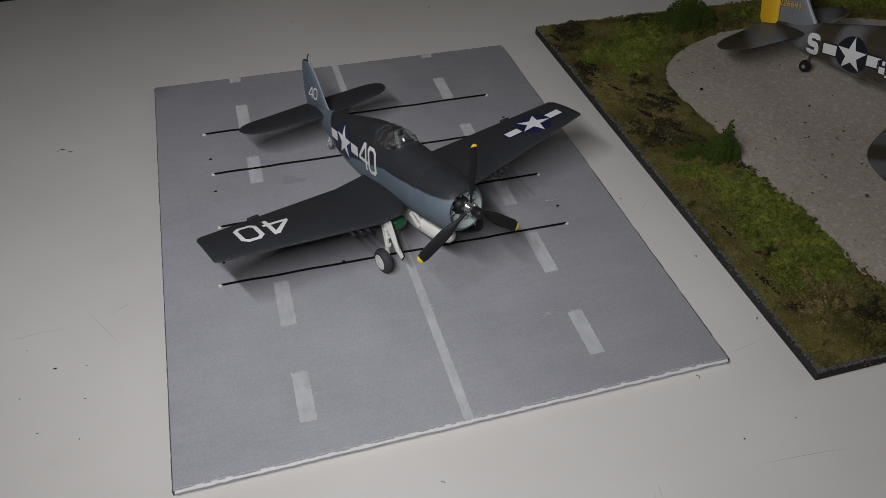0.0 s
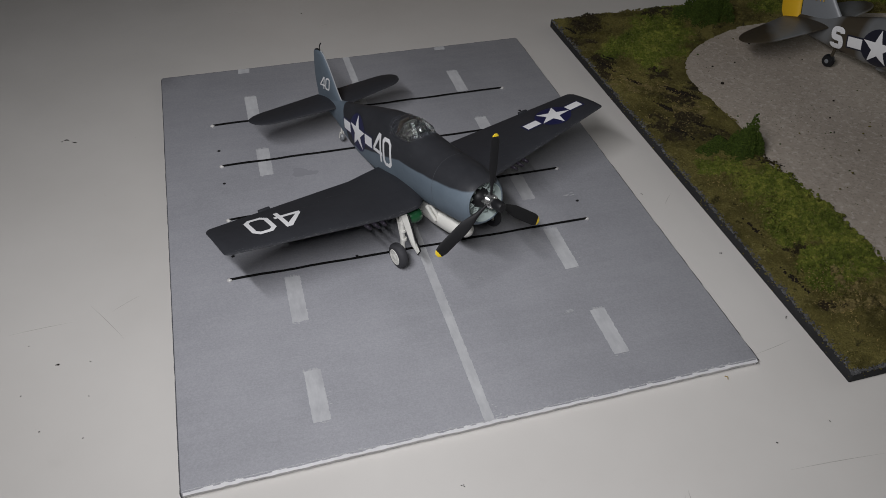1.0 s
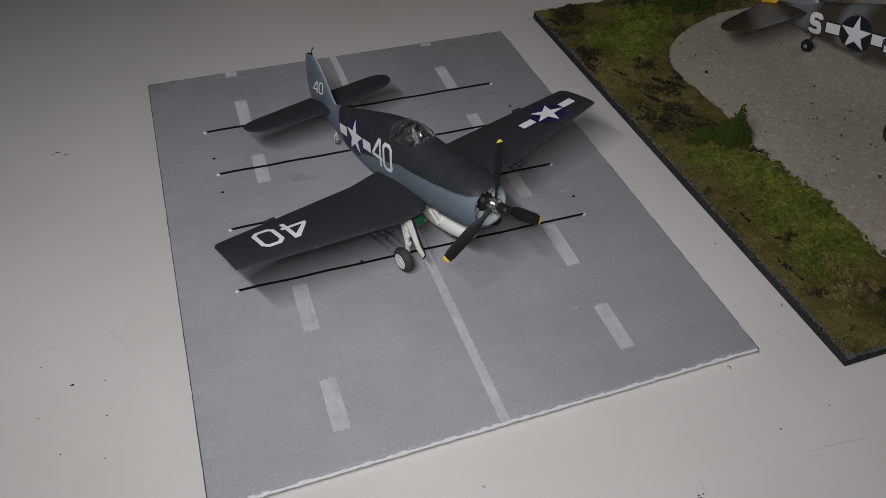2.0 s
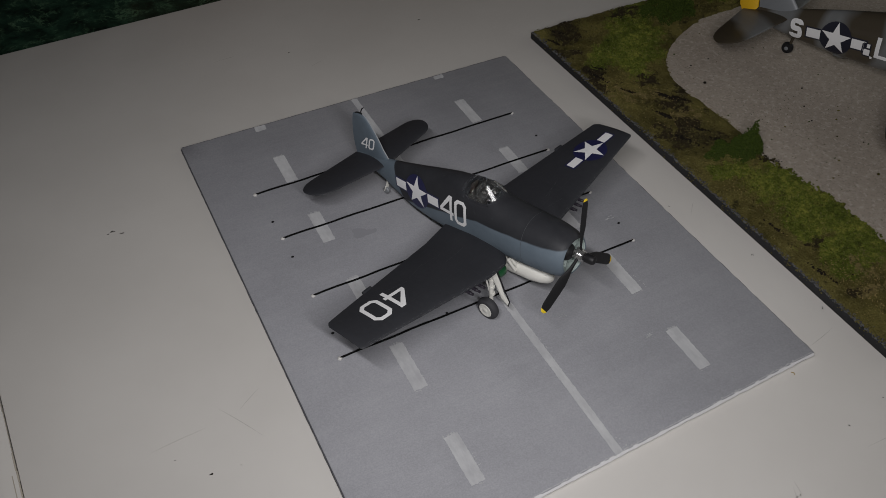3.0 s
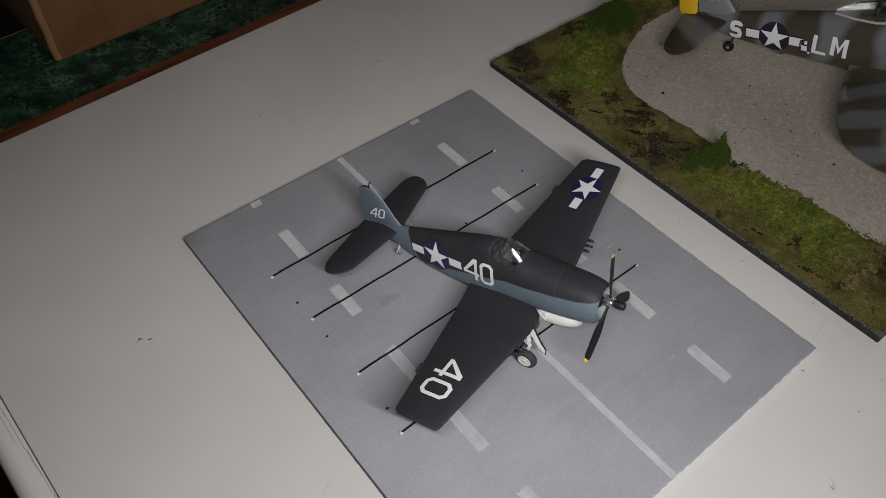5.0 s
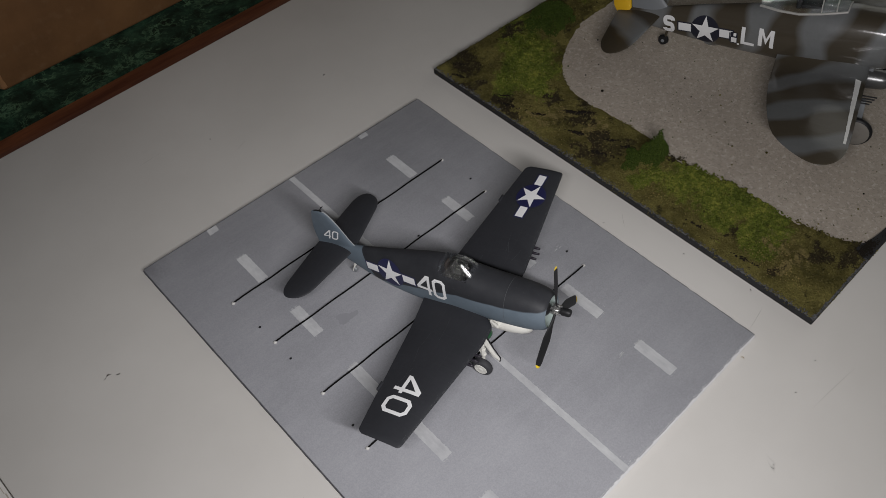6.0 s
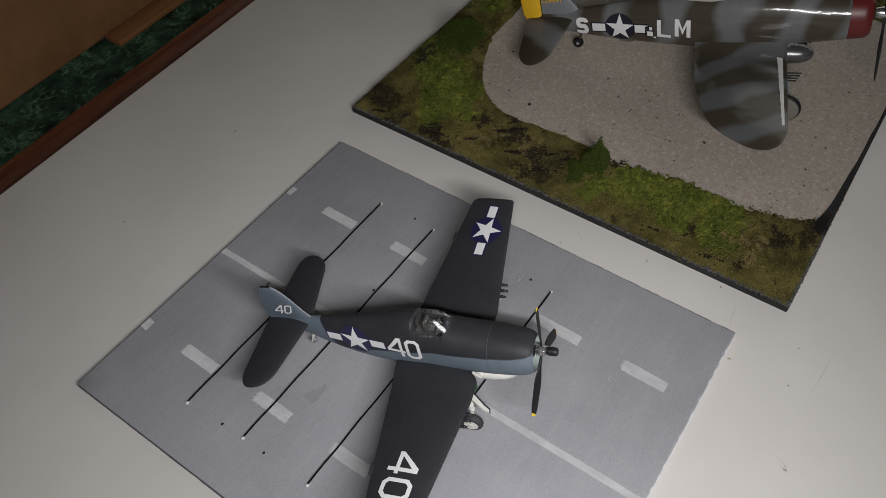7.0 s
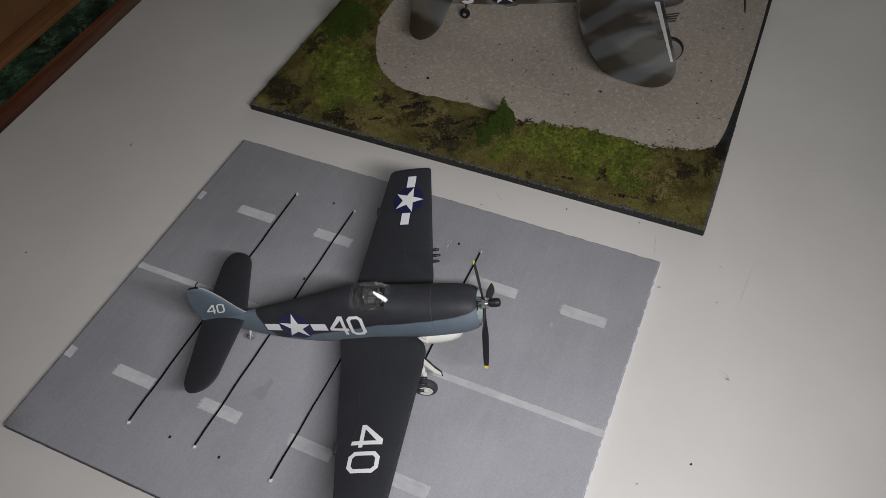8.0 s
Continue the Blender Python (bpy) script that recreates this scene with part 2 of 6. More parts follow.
def worn_marking():
    """White paint rubbed thin: the grey base shows through in streaks and patches."""
    m, tree, bsdf = nodes_of("worn_white_marking")
    co = coords_of(tree)
    mp = tree.nodes.new("ShaderNodeMapping")
    mp.inputs["Scale"].default_value = (1.0, 0.3, 1.0)
    tree.links.new(co, mp.inputs["Vector"])
    streak = ramp(tree, noise_of(tree, mp.outputs[0], 420.0, 5, 0.7), [(0.34, (0, 0, 0)), (0.66, (1, 1, 1))])
    patch = ramp(tree, noise_of(tree, co, 55.0, 4, 0.65), [(0.32, (0, 0, 0)), (0.62, (1, 1, 1))])
    cover = calc(tree, "MULTIPLY_ADD", patch, 0.55, calc(tree, "MULTIPLY", streak, 0.45))
    tree.links.new(mixed(tree, cover, (0.335, 0.335, 0.35), (0.50, 0.505, 0.51)), bsdf.inputs["Base Color"])
    bsdf.inputs["Roughness"].default_value = 0.6
    bump(tree, bsdf, streak, 0.15, 0.0002)
    return m


def canvas_paint():
    """Grey acrylic on primed canvas board: weave, brush marks, smudges, darker rim."""
    m, tree, bsdf = nodes_of("grey_painted_canvas")
    co = coords_of(tree)
    cloud = noise_of(tree, co, 16.0, 5, 0.6)
    col = ramp(tree, cloud, [(0.28, (0.225, 0.228, 0.246)), (0.50, (0.268, 0.270, 0.290)), (0.74, (0.306, 0.308, 0.328))])
    smear = tree.nodes.new("ShaderNodeMapping")
    smear.inputs["Scale"].default_value = (30, 260, 100)
    tree.links.new(co, smear.inputs["Vector"])
    brush = noise_of(tree, smear.outputs[0], 1.0, 4, 0.6)
    col = mixed(tree, calc(tree, "MULTIPLY", ramp(tree, brush, [(0.45, (0, 0, 0)), (0.8, (1, 1, 1))]), 0.22), col, (0.38, 0.38, 0.40))
    stain = ramp(tree, noise_of(tree, co, 38.0, 3), [(0.63, (0, 0, 0)), (0.75, (1, 1, 1))])
    col = mixed(tree, calc(tree, "MULTIPLY", stain, 0.28), col, (0.17, 0.17, 0.185))
    # grimy finger-worn corner
    corner = tree.nodes.new("ShaderNodeVectorMath")
    corner.operation, corner.inputs[1].default_value = "DISTANCE", (0.0, 0.254, 0.003)
    tree.links.new(co, corner.inputs[0])
    reach = calc(tree, "MULTIPLY_ADD", calc(tree, "SUBTRACT", noise_of(tree, co, 120.0, 5, 0.7), 0.5), 0.03, corner.outputs["Value"])
    grime = calc(tree, "MINIMUM", calc(tree, "MAXIMUM", calc(tree, "MULTIPLY_ADD", reach, -60.0, 0.9), 0.0), 1.0)
    col = mixed(tree, calc(tree, "MULTIPLY", grime, 0.6), col, (0.09, 0.09, 0.10))
    grain = noise_of(tree, co, 1500.0, 2, 0.7)
    col = mixed(tree, ramp(tree, grain, [(0.3, (0, 0, 0)), (0.7, (1, 1, 1))]), mixed(tree, 0.12, col, (0.1, 0.1, 0.11)), mixed(tree, 0.10, col, (0.6, 0.6, 0.62)))
    tree.links.new(col, bsdf.inputs["Base Color"])
    bsdf.inputs["Roughness"].default_value = 0.62
    weave = tree.nodes.new("ShaderNodeTexWave")
    weave.bands_direction, weave.inputs["Scale"].default_value = "X", 330.0
    weft = tree.nodes.new("ShaderNodeTexWave")
    weft.bands_direction, weft.inputs["Scale"].default_value = "Y", 330.0
    for w in (weave, weft):
        w.inputs["Distortion"].default_value, w.inputs["Detail"].default_value, w.inputs["Detail Scale"].default_value = 9.0, 3.0, 1.6
        tree.links.new(co, w.inputs["Vector"])
    cloth = calc(tree, "MULTIPLY_ADD", weft.outputs["Fac"], 0.8, calc(tree, "MULTIPLY", weave.outputs["Fac"], 0.25))
    bump(tree, bsdf, calc(tree, "ADD", cloth, calc(tree, "MULTIPLY", brush, 1.0)), 0.075, 0.0003)
    return m


def laminate():
    """Off-white table laminate with faint scuffs and grime."""
    m, tree, bsdf = nodes_of("off_white_laminate")
    co = coords_of(tree)
    col = ramp(tree, noise_of(tree, co, 7.0, 5, 0.6), [(0.3, (0.530, 0.510, 0.478)), (0.7, (0.600, 0.580, 0.547))])
    grime = ramp(tree, noise_of(tree, co, 60.0, 6, 0.7), [(0.60, (0, 0, 0)), (0.78, (1, 1, 1))])
    col = mixed(tree, calc(tree, "MULTIPLY", grime, 0.10), col, (0.36, 0.34, 0.31))
    dots = ramp(tree, noise_of(tree, co, 420.0, 2), [(0.775, (0, 0, 0)), (0.80, (1, 1, 1))])
    col = mixed(tree, calc(tree, "MULTIPLY", dots, 0.4), col, (0.22, 0.2, 0.18))
    tree.links.new(col, bsdf.inputs["Base Color"])
    rough = ramp(tree, noise_of(tree, co, 25.0, 5, 0.65), [(0.3, (0.36, 0.36, 0.36)), (0.7, (0.52, 0.52, 0.52))])
    tree.links.new(rough, bsdf.inputs["Roughness"])
    bump(tree, bsdf, noise_of(tree, co, 700.0, 2), 0.05, 0.0002)
    return m


def marble():
    """Dark green printed marble: cloudy mottling, broken pale veins and flecks."""
    m, tree, bsdf = nodes_of("green_marble_print")
    co = coords_of(tree)
    warp = add(tree, "ShaderNodeTexNoise", Scale=24.0, Detail=5.0)
    tree.links.new(co, warp.inputs["Vector"])
    moved = tree.nodes.new("ShaderNodeVectorMath")
    moved.operation = "MULTIPLY_ADD"
    moved.inputs[1].default_value = (0.05, 0.05, 0.05)
    tree.links.new(warp.outputs["Color"], moved.inputs[0])
    tree.links.new(co, moved.inputs[2])
    col = ramp(tree, noise_of(tree, moved.outputs[0], 60.0, 8, 0.7), [(0.36, (0.006, 0.012, 0.009)), (0.52, (0.018, 0.044, 0.029)), (0.70, (0.045, 0.108, 0.064))])
    for scale, width, amount in ((38.0, 0.030, 0.75), (95.0, 0.045, 0.65)):
        ridge = calc(tree, "ABSOLUTE", calc(tree, "SUBTRACT", noise_of(tree, moved.outputs[0], scale, 5, 0.6), 0.5))
        vein = ramp(tree, ridge, [(0.0, (1, 1, 1)), (width, (0, 0, 0))])
        gap = ramp(tree, noise_of(tree, co, 48.0, 4, 0.6), [(0.46, (0, 0, 0)), (0.60, (1, 1, 1))])
        col = mixed(tree, calc(tree, "MULTIPLY", calc(tree, "MULTIPLY", vein, gap), amount), col, (0.13, 0.24, 0.14))
    fleck = ramp(tree, noise_of(tree, co, 240.0, 3, 0.6), [(0.66, (0, 0, 0)), (0.72, (1, 1, 1))])
    col = mixed(tree, calc(tree, "MULTIPLY", fleck, 0.5), col, (0.09, 0.17, 0.11))
    tree.links.new(col, bsdf.inputs["Base Color"])
    bsdf.inputs["Roughness"].default_value = 0.4
    bsdf.inputs["Specular IOR Level"].default_value = 0.15
    return m


def timber(name, dark, light, rough=0.45, along=(6, 90, 90)):
    m, tree, bsdf = nodes_of(name)
    co = coords_of(tree)
    mp = tree.nodes.new("ShaderNodeMapping")
    mp.inputs["Scale"].default_value = along
    tree.links.new(co, mp.inputs["Vector"])
    fac = noise_of(tree, mp.outputs[0], 2.2, 6, 0.65)
    col = mixed(tree, ramp(tree, fac, [(0.3, (0, 0, 0)), (0.7, (1, 1, 1))]), dark, light)
    col = mixed(tree, calc(tree, "MULTIPLY", noise_of(tree, co, 9.0, 3), 0.5), col, dark)
    tree.links.new(col, bsdf.inputs["Base Color"])
    bsdf.inputs["Roughness"].default_value = rough
    bump(tree, bsdf, fac, 0.15, 0.0006)
    return m


def cardboard():
    m, tree, bsdf = nodes_of("brown_cardboard")
    co = coords_of(tree)
    col = ramp(tree, noise_of(tree, co, 14.0, 6, 0.65), [(0.3, (0.105, 0.047, 0.014)), (0.7, (0.185, 0.088, 0.030))])
    col = mixed(tree, calc(tree, "MULTIPLY", ramp(tree, noise_of(tree, co, 90.0, 4), [(0.55, (0, 0, 0)), (0.7, (1, 1, 1))]), 0.25), col, (0.22, 0.13, 0.065))
    tree.links.new(col, bsdf.inputs["Base Color"])
    bsdf.inputs["Roughness"].default_value = 0.8
    bump(tree, bsdf, noise_of(tree, co, 40.0, 4), 0.2, 0.001)
    return m


def turf(name="scenic_turf"):
    """Model-railway scatter: bare olive ground, lush yellow-green drifts, burnt brown patches, straw specks."""
    m, tree, bsdf = nodes_of(name)
    co = coords_of(tree)
    isl = tree.nodes.new("ShaderNodeNewGeometry").outputs["Random Per Island"]

    def warped(scale, reach, base):
        nz = add(tree, "ShaderNodeTexNoise", Scale=scale, Detail=5.0, Roughness=0.65)
        tree.links.new(co, nz.inputs["Vector"])
        off = tree.nodes.new("ShaderNodeVectorMath")
        off.operation, off.inputs[1].default_value = "SUBTRACT", (0.5, 0.5, 0.5)
        tree.links.new(nz.outputs["Color"], off.inputs[0])
        moved = tree.nodes.new("ShaderNodeVectorMath")
        moved.operation, moved.inputs[1].default_value = "MULTIPLY_ADD", (reach, reach, 0.0)
        tree.links.new(off.outputs[0], moved.inputs[0])
        tree.links.new(base, moved.inputs[2])
        return moved.outputs[0]

    spot_space = warped(260.0, 0.016, warped(48.0, 0.040, co))

    def spots(rows):
        """Ragged patches, rows of (x, y, half length, half width) in millimetres."""
        total = None
        for x, y, rx, ry in rows:
            mp = tree.nodes.new("ShaderNodeMapping")
            mp.inputs["Location"].default_value = (-x / rx, -y / ry, 0)
            mp.inputs["Scale"].default_value = (1000 / rx, 1000 / ry, 0)
            tree.links.new(spot_space, mp.inputs["Vector"])
            far = tree.nodes.new("ShaderNodeVectorMath")
            far.operation = "LENGTH"
            tree.links.new(mp.outputs[0], far.inputs[0])
            near = calc(tree, "SUBTRACT", 1.25, far.outputs["Value"])
            total = near if total is None else calc(tree, "MAXIMUM", total, near)
        return ramp(tree, total, [(0.12, (0, 0, 0)), (0.42, (1, 1, 1))])

    def mask(scale, lo, hi, detail=3, rough=0.6):
        return ramp(tree, noise_of(tree, co, scale, detail, rough), [(lo, (0, 0, 0)), (hi, (1, 1, 1))])

    olive = mixed(tree, mask(55.0, 0.36, 0.64, 5, 0.7), (0.078, 0.066, 0.018), (0.205, 0.176, 0.052))
    fluff = calc(tree, "MULTIPLY_ADD", noise_of(tree, co, 330.0, 4, 0.7), 0.55, calc(tree, "MULTIPLY", noise_of(tree, co, 75.0, 4, 0.6), 0.45))
    lush = ramp(tree, fluff, [(0.30, (0.030, 0.044, 0.006)), (0.48, (0.125, 0.155, 0.022)), (0.66, (0.330, 0.330, 0.058))])
    burnt = mixed(tree, noise_of(tree, co, 280.0, 5, 0.7), (0.008, 0.006, 0.004), (0.066, 0.050, 0.026))
    straw = mixed(tree, noise_of(tree, co, 420.0, 3), (0.13, 0.10, 0.035), (0.34, 0.27, 0.11))
    col = mixed(tree, spots(((282, 228, 20, 20), (258, 222, 14, 13), (268, 204, 14, 10), (292, 240, 16, 16), (277, 211, 15, 13), (305, 258, 16, 8), (264, 86, 16, 16), (269, 62, 17, 20), (272, 38, 15, 16), (254, 32, 12, 12), (250, 104, 9, 8), (247, 58, 8, 12), (514, 168, 22, 44), (470, 244, 40, 14), (385, 250, 26, 10))), olive, lush)
    col = mixed(tree, calc(tree, "MULTIPLY", spots(((254, 10, 10, 9), (258, 156, 9, 9), (250, 178, 10, 7), (262, 26, 8, 8), (240, 190, 6, 8))), mask(210.0, 0.44, 0.56, 4)), col, straw)
    # burnt patches; the spot at 277, 103 paints the shaded gap by the hardstanding
    col = mixed(tree, calc(tree, "MULTIPLY", spots(((245, 258, 9, 12), (298, 256, 10, 6), (243, 213, 7, 8), (235, 202, 4, 10), (264, 167, 12, 6), (276, 177, 8, 6), (246, 136, 10, 8), (263, 132, 8, 8), (239, 146, 6, 10), (255, 146, 8, 6), (269, 5, 8, 6), (245, 44, 4, 4), (243, 11, 4, 4), (281, -8, 13, 5), (236, 238, 5, 8), (277, 103, 5, 8), (262, 190, 6, 6))), calc(tree, "MULTIPLY_ADD", mask(120.0, 0.36, 0.50, 5, 0.7), 0.55, 0.43)), col, burnt)
    col = mixed(tree, calc(tree, "MULTIPLY", mask(560.0, 0.60, 0.68, 2), 0.45), col, (0.30, 0.26, 0.10))
    col = mixed(tree, calc(tree, "MULTIPLY", mask(150.0, 0.58, 0.66, 6, 0.7), 0.75), col, (0.012, 0.011, 0.006))
    col = mixed(tree, calc(tree, "MULTIPLY", isl, 0.42), col, mixed(tree, 0.75, col, (0.004, 0.005, 0.002)))
    tree.links.new(col, bsdf.inputs["Base Color"])
    bsdf.inputs["Roughness"].default_value = 0.95
    bsdf.inputs["Specular IOR Level"].default_value = 0.15
    bump(tree, bsdf, noise_of(tree, co, 800.0, 4, 0.75), 1.0, 0.0016)
    return m


def foliage(name, lo, hi):
    m, tree, bsdf = nodes_of(name)
    co = coords_of(tree)
    isl = tree.nodes.new("ShaderNodeNewGeometry").outputs["Random Per Island"]
    col = mixed(tree, calc(tree, "MULTIPLY_ADD", isl, 0.6, calc(tree, "MULTIPLY", noise_of(tree, co, 500.0, 3), 0.4)), lo, hi)
    tree.links.new(col, bsdf.inputs["Base Color"])
    bsdf.inputs["Roughness"].default_value = 0.95
    bsdf.inputs["Specular IOR Level"].default_value = 0.15
    bump(tree, bsdf, noise_of(tree, co, 1200.0, 3), 0.8, 0.001)
    return m


def stone_card():
    """Speckled grey hardstanding."""
    m, tree, bsdf = nodes_of("speckled_grey_hardstanding")
    co = coords_of(tree)
    col = ramp(tree, noise_of(tree, co, 12.0, 4), [(0.3, (0.306, 0.264, 0.216)), (0.7, (0.370, 0.322, 0.268))])
    for scale, lo, hi, tone, amount in ((110.0, 0.48, 0.66, (0.24, 0.21, 0.175), 0.16), (270.0, 0.50, 0.68, (0.45, 0.40, 0.345), 0.40), (430.0, 0.57, 0.66, (0.55, 0.49, 0.44), 0.42), (640.0, 0.55, 0.66, (0.17, 0.145, 0.12), 0.38), (1300.0, 0.62, 0.70, (0.07, 0.065, 0.05), 0.32), (300.0, 0.69, 0.73, (0.09, 0.10, 0.045), 0.55)):
        mask = ramp(tree, noise_of(tree, co, scale, 2), [(lo, (0, 0, 0)), (hi, (1, 1, 1))])
        col = mixed(tree, calc(tree, "MULTIPLY", mask, amount), col, tone)
    tree.links.new(col, bsdf.inputs["Base Color"])
    bsdf.inputs["Roughness"].default_value = 0.85
    bump(tree, bsdf, noise_of(tree, co, 600.0, 3), 0.3, 0.0003)
    return m


def clear(name, ior=1.04, rough=0.05):
    m, _, bsdf = nodes_of(name)
    bsdf.inputs["Transmission Weight"].default_value = 1.0
    bsdf.inputs["Roughness"].default_value = rough
    bsdf.inputs["IOR"].default_value = ior
    bsdf.inputs["Base Color"].default_value = (0.88, 0.90, 0.90, 1)
    return m


NAVY = navy_paint()
DARK = paint("dark_sea_grey_paint", (0.026, 0.027, 0.031), 0.55, 0.34, 500.0, relief=0.25, gloss=0.2, wear=(0.085, 0.085, 0.09))
BLUE = paint("blue_grey_paint", (0.100, 0.128, 0.156), 0.55, 0.28, 400.0, wear=(0.17, 0.19, 0.21))
BLACK = paint("black_paint", (0.010, 0.010, 0.011), 0.5, 0.25, gloss=0.3)
RUBBER = paint("tyre_rubber", (0.032, 0.032, 0.036), 0.75, 0.2)
YELLOW = paint("yellow_paint", (0.66, 0.39, 0.012), 0.55, 0.12)
WHITE = paint("white_decal", (0.70, 0.70, 0.70), 0.5, 0.05)
CREAM = paint("cream_white_paint", (0.66, 0.65, 0.60), 0.5, 0.08)
INSIGNIA = paint("insignia_blue", (0.012, 0.013, 0.053), 0.5, 0.15)
NIGHTBLUE = paint("blackish_blue", (0.008, 0.009, 0.020), 0.5, 0.2)
GREEN = paint("glossy_green_paint", (0.014, 0.075, 0.028), 0.25, 0.2)
SILVER = paint("bare_metal_paint", (0.55, 0.55, 0.54), 0.25, 0.1, metal=0.9)
PALE = paint("pale_grey_green_paint", (0.36, 0.42, 0.40), 0.45, 0.12)
RED = paint("dark_red_paint", (0.105, 0.012, 0.011), 0.4, 0.25)
CAMO = camo_paint("fuselage_camouflage", 0.75, 0, 18, 0.033, 0.004)
WINGCAMO = camo_paint("wing_camouflage", 0.75, 62, 0, 0.031, 0.006, pale=0.78)
FLATCAMO = camo_paint("flat_camouflage", 0.04, -50, 0, 0.040, 0.0)
GREY = paint("mid_grey_paint", (0.18, 0.19, 0.20), 0.4, 0.12)
CANVAS = canvas_paint()
MARKING = worn_marking()
PRIMER = paint("white_canvas_edge", (0.58, 0.575, 0.58), 0.8, 0.25, 400.0, relief=0.4)
# dark tone stands for the shade on the side and back rims
RIM = paint("shaded_board_rim", (0.075, 0.075, 0.085), 0.8, 0.4, 300.0, relief=0.5)
STRAW = foliage("straw_fibre", (0.17, 0.125, 0.04), (0.44, 0.33, 0.13))
THINNED = paint("thinned_white_marking", (0.36, 0.362, 0.372), 0.6, 0.15, 500.0)
GLUE = paint("dried_glue", (0.50, 0.49, 0.47), 0.4, 0.1)
LAMINATE = laminate()
BLACKBOARD = paint("black_board_edge", (0.022, 0.022, 0.023), 0.85, 0.6, 500.0, relief=1.0, gloss=0.2, wear=(0.15, 0.15, 0.155))
MARBLE = marble()
TIMBER = timber("red_brown_timber", (0.075, 0.020, 0.010), (0.30, 0.105, 0.042))
STRIPWOOD = timber("brown_strip_wood", (0.13, 0.055, 0.02), (0.24, 0.115, 0.045))
FLOORWOOD = timber("brown_floor_boards", (0.05, 0.02, 0.012), (0.10, 0.045, 0.025))
CARD = cardboard()
TURF = turf()
BUSH = foliage("bush_foam", (0.015, 0.027, 0.004), (0.066, 0.096, 0.014))
GRAVEL = foliage("rim_gravel", (0.006, 0.006, 0.006), (0.17, 0.17, 0.175))
LEAFBROWN = foliage("dry_brown_flecks", (0.05, 0.025, 0.012), (0.13, 0.07, 0.035))
STONE = stone_card()
GLASS = clear("clear_canopy_plastic", 1.14, 0.09)
DIRT = paint("dark_crumb", (0.016, 0.013, 0.010), 0.95, 0.4, gloss=0.1)
GRIME = paint("brownish_seam_grime", (0.33, 0.30, 0.25), 0.8, 0.4, 300.0)
SCRATCH = paint("grey_scratch", (0.36, 0.345, 0.32), 0.7, 0.2)
WALL = paint("dim_wall_paint", (0.10, 0.095, 0.09), 0.9, 0.1, 20.0)
CORD = paint("black_cord", (0.006, 0.006, 0.006), 0.9, 0.3, gloss=0.1)
SEAT = paint("grey_brown_seat", (0.034, 0.033, 0.032), 0.7, 0.35, 300.0)
LEATHER = paint("brown_headrest", (0.032, 0.024, 0.020), 0.6, 0.2)

# ---- the room: floor, walls, ceiling ----
def room():
    bm = bmesh.new()
    box(bm, -1800, 1900, -1800, 2200, -770, -750)
    tagged(new("floor", mesh_of("floor", bm, FLOORWOOD, 0)), "dark reddish-brown wooden floor of a dim room", "floor", kind="structure")
    bm = bmesh.new()
    box(bm, -1800, 1900, -1800, 2200, 1650, 1670)
    tagged(new("ceiling", mesh_of("ceiling", bm, WALL, 0)), "dim plain ceiling of the room", "ceiling", kind="structure")
    for name, x0, x1, y0, y1 in (("wall_north", -1800, 1900, 2200, 2300), ("wall_south", -1800, 1900, -1900, -1800), ("wall_east", 1900, 2000, -1800, 2200), ("wall_west", -1900, -1800, -1800, 2200)):
        bm = bmesh.new()
        if name == "wall_east":
            for ay, by, az, bz in ((y0, -1200, -750, 1650), (1000, y1, -750, 1650), (-1200, 1000, -750, 150), (-1200, 1000, 1350, 1650)):
                box(bm, x0, x1, ay, by, az, bz)
        else:
            box(bm, x0, x1, y0, y1, -750, 1650)
        tagged(new(name, mesh_of(name, bm, WALL, 0)), "dim plain painted wall of the room", "wall", kind="structure")
    # unseen window, added as an opening for the fill light
    win = tagged(new("added_window"), "added unseen window with pale frame in the wall", "window", kind="structure")
    win.matrix_basis = pose(1.95, -0.1, 0.15, 0, 0, 90)
    for x0, x1, z0, z1 in ((-1100, 1100, 0, 50), (-1100, 1100, 1150, 1200), (-1100, -1050, 50, 1150), (1050, 1100, 50, 1150), (-25, 25, 50, 1150)):
        bm = bmesh.new()
        box(bm, x0, x1, -20, 20, z0, z1, 3)
        part("window_frame", bm, CREAM, win)
    for x0, x1 in ((-1050, -25), (25, 1050)):
        bm = bmesh.new()
        box(bm, x0, x1, -3, 3, 50, 1150)
        part("pane", bm, GLASS, win).visible_shadow = False


room()

TURN = 2.65  # degrees by which the table lies turned against the grey base
TABLE_TURN = Matrix.Rotation(radians(TURN), 4, "Z")


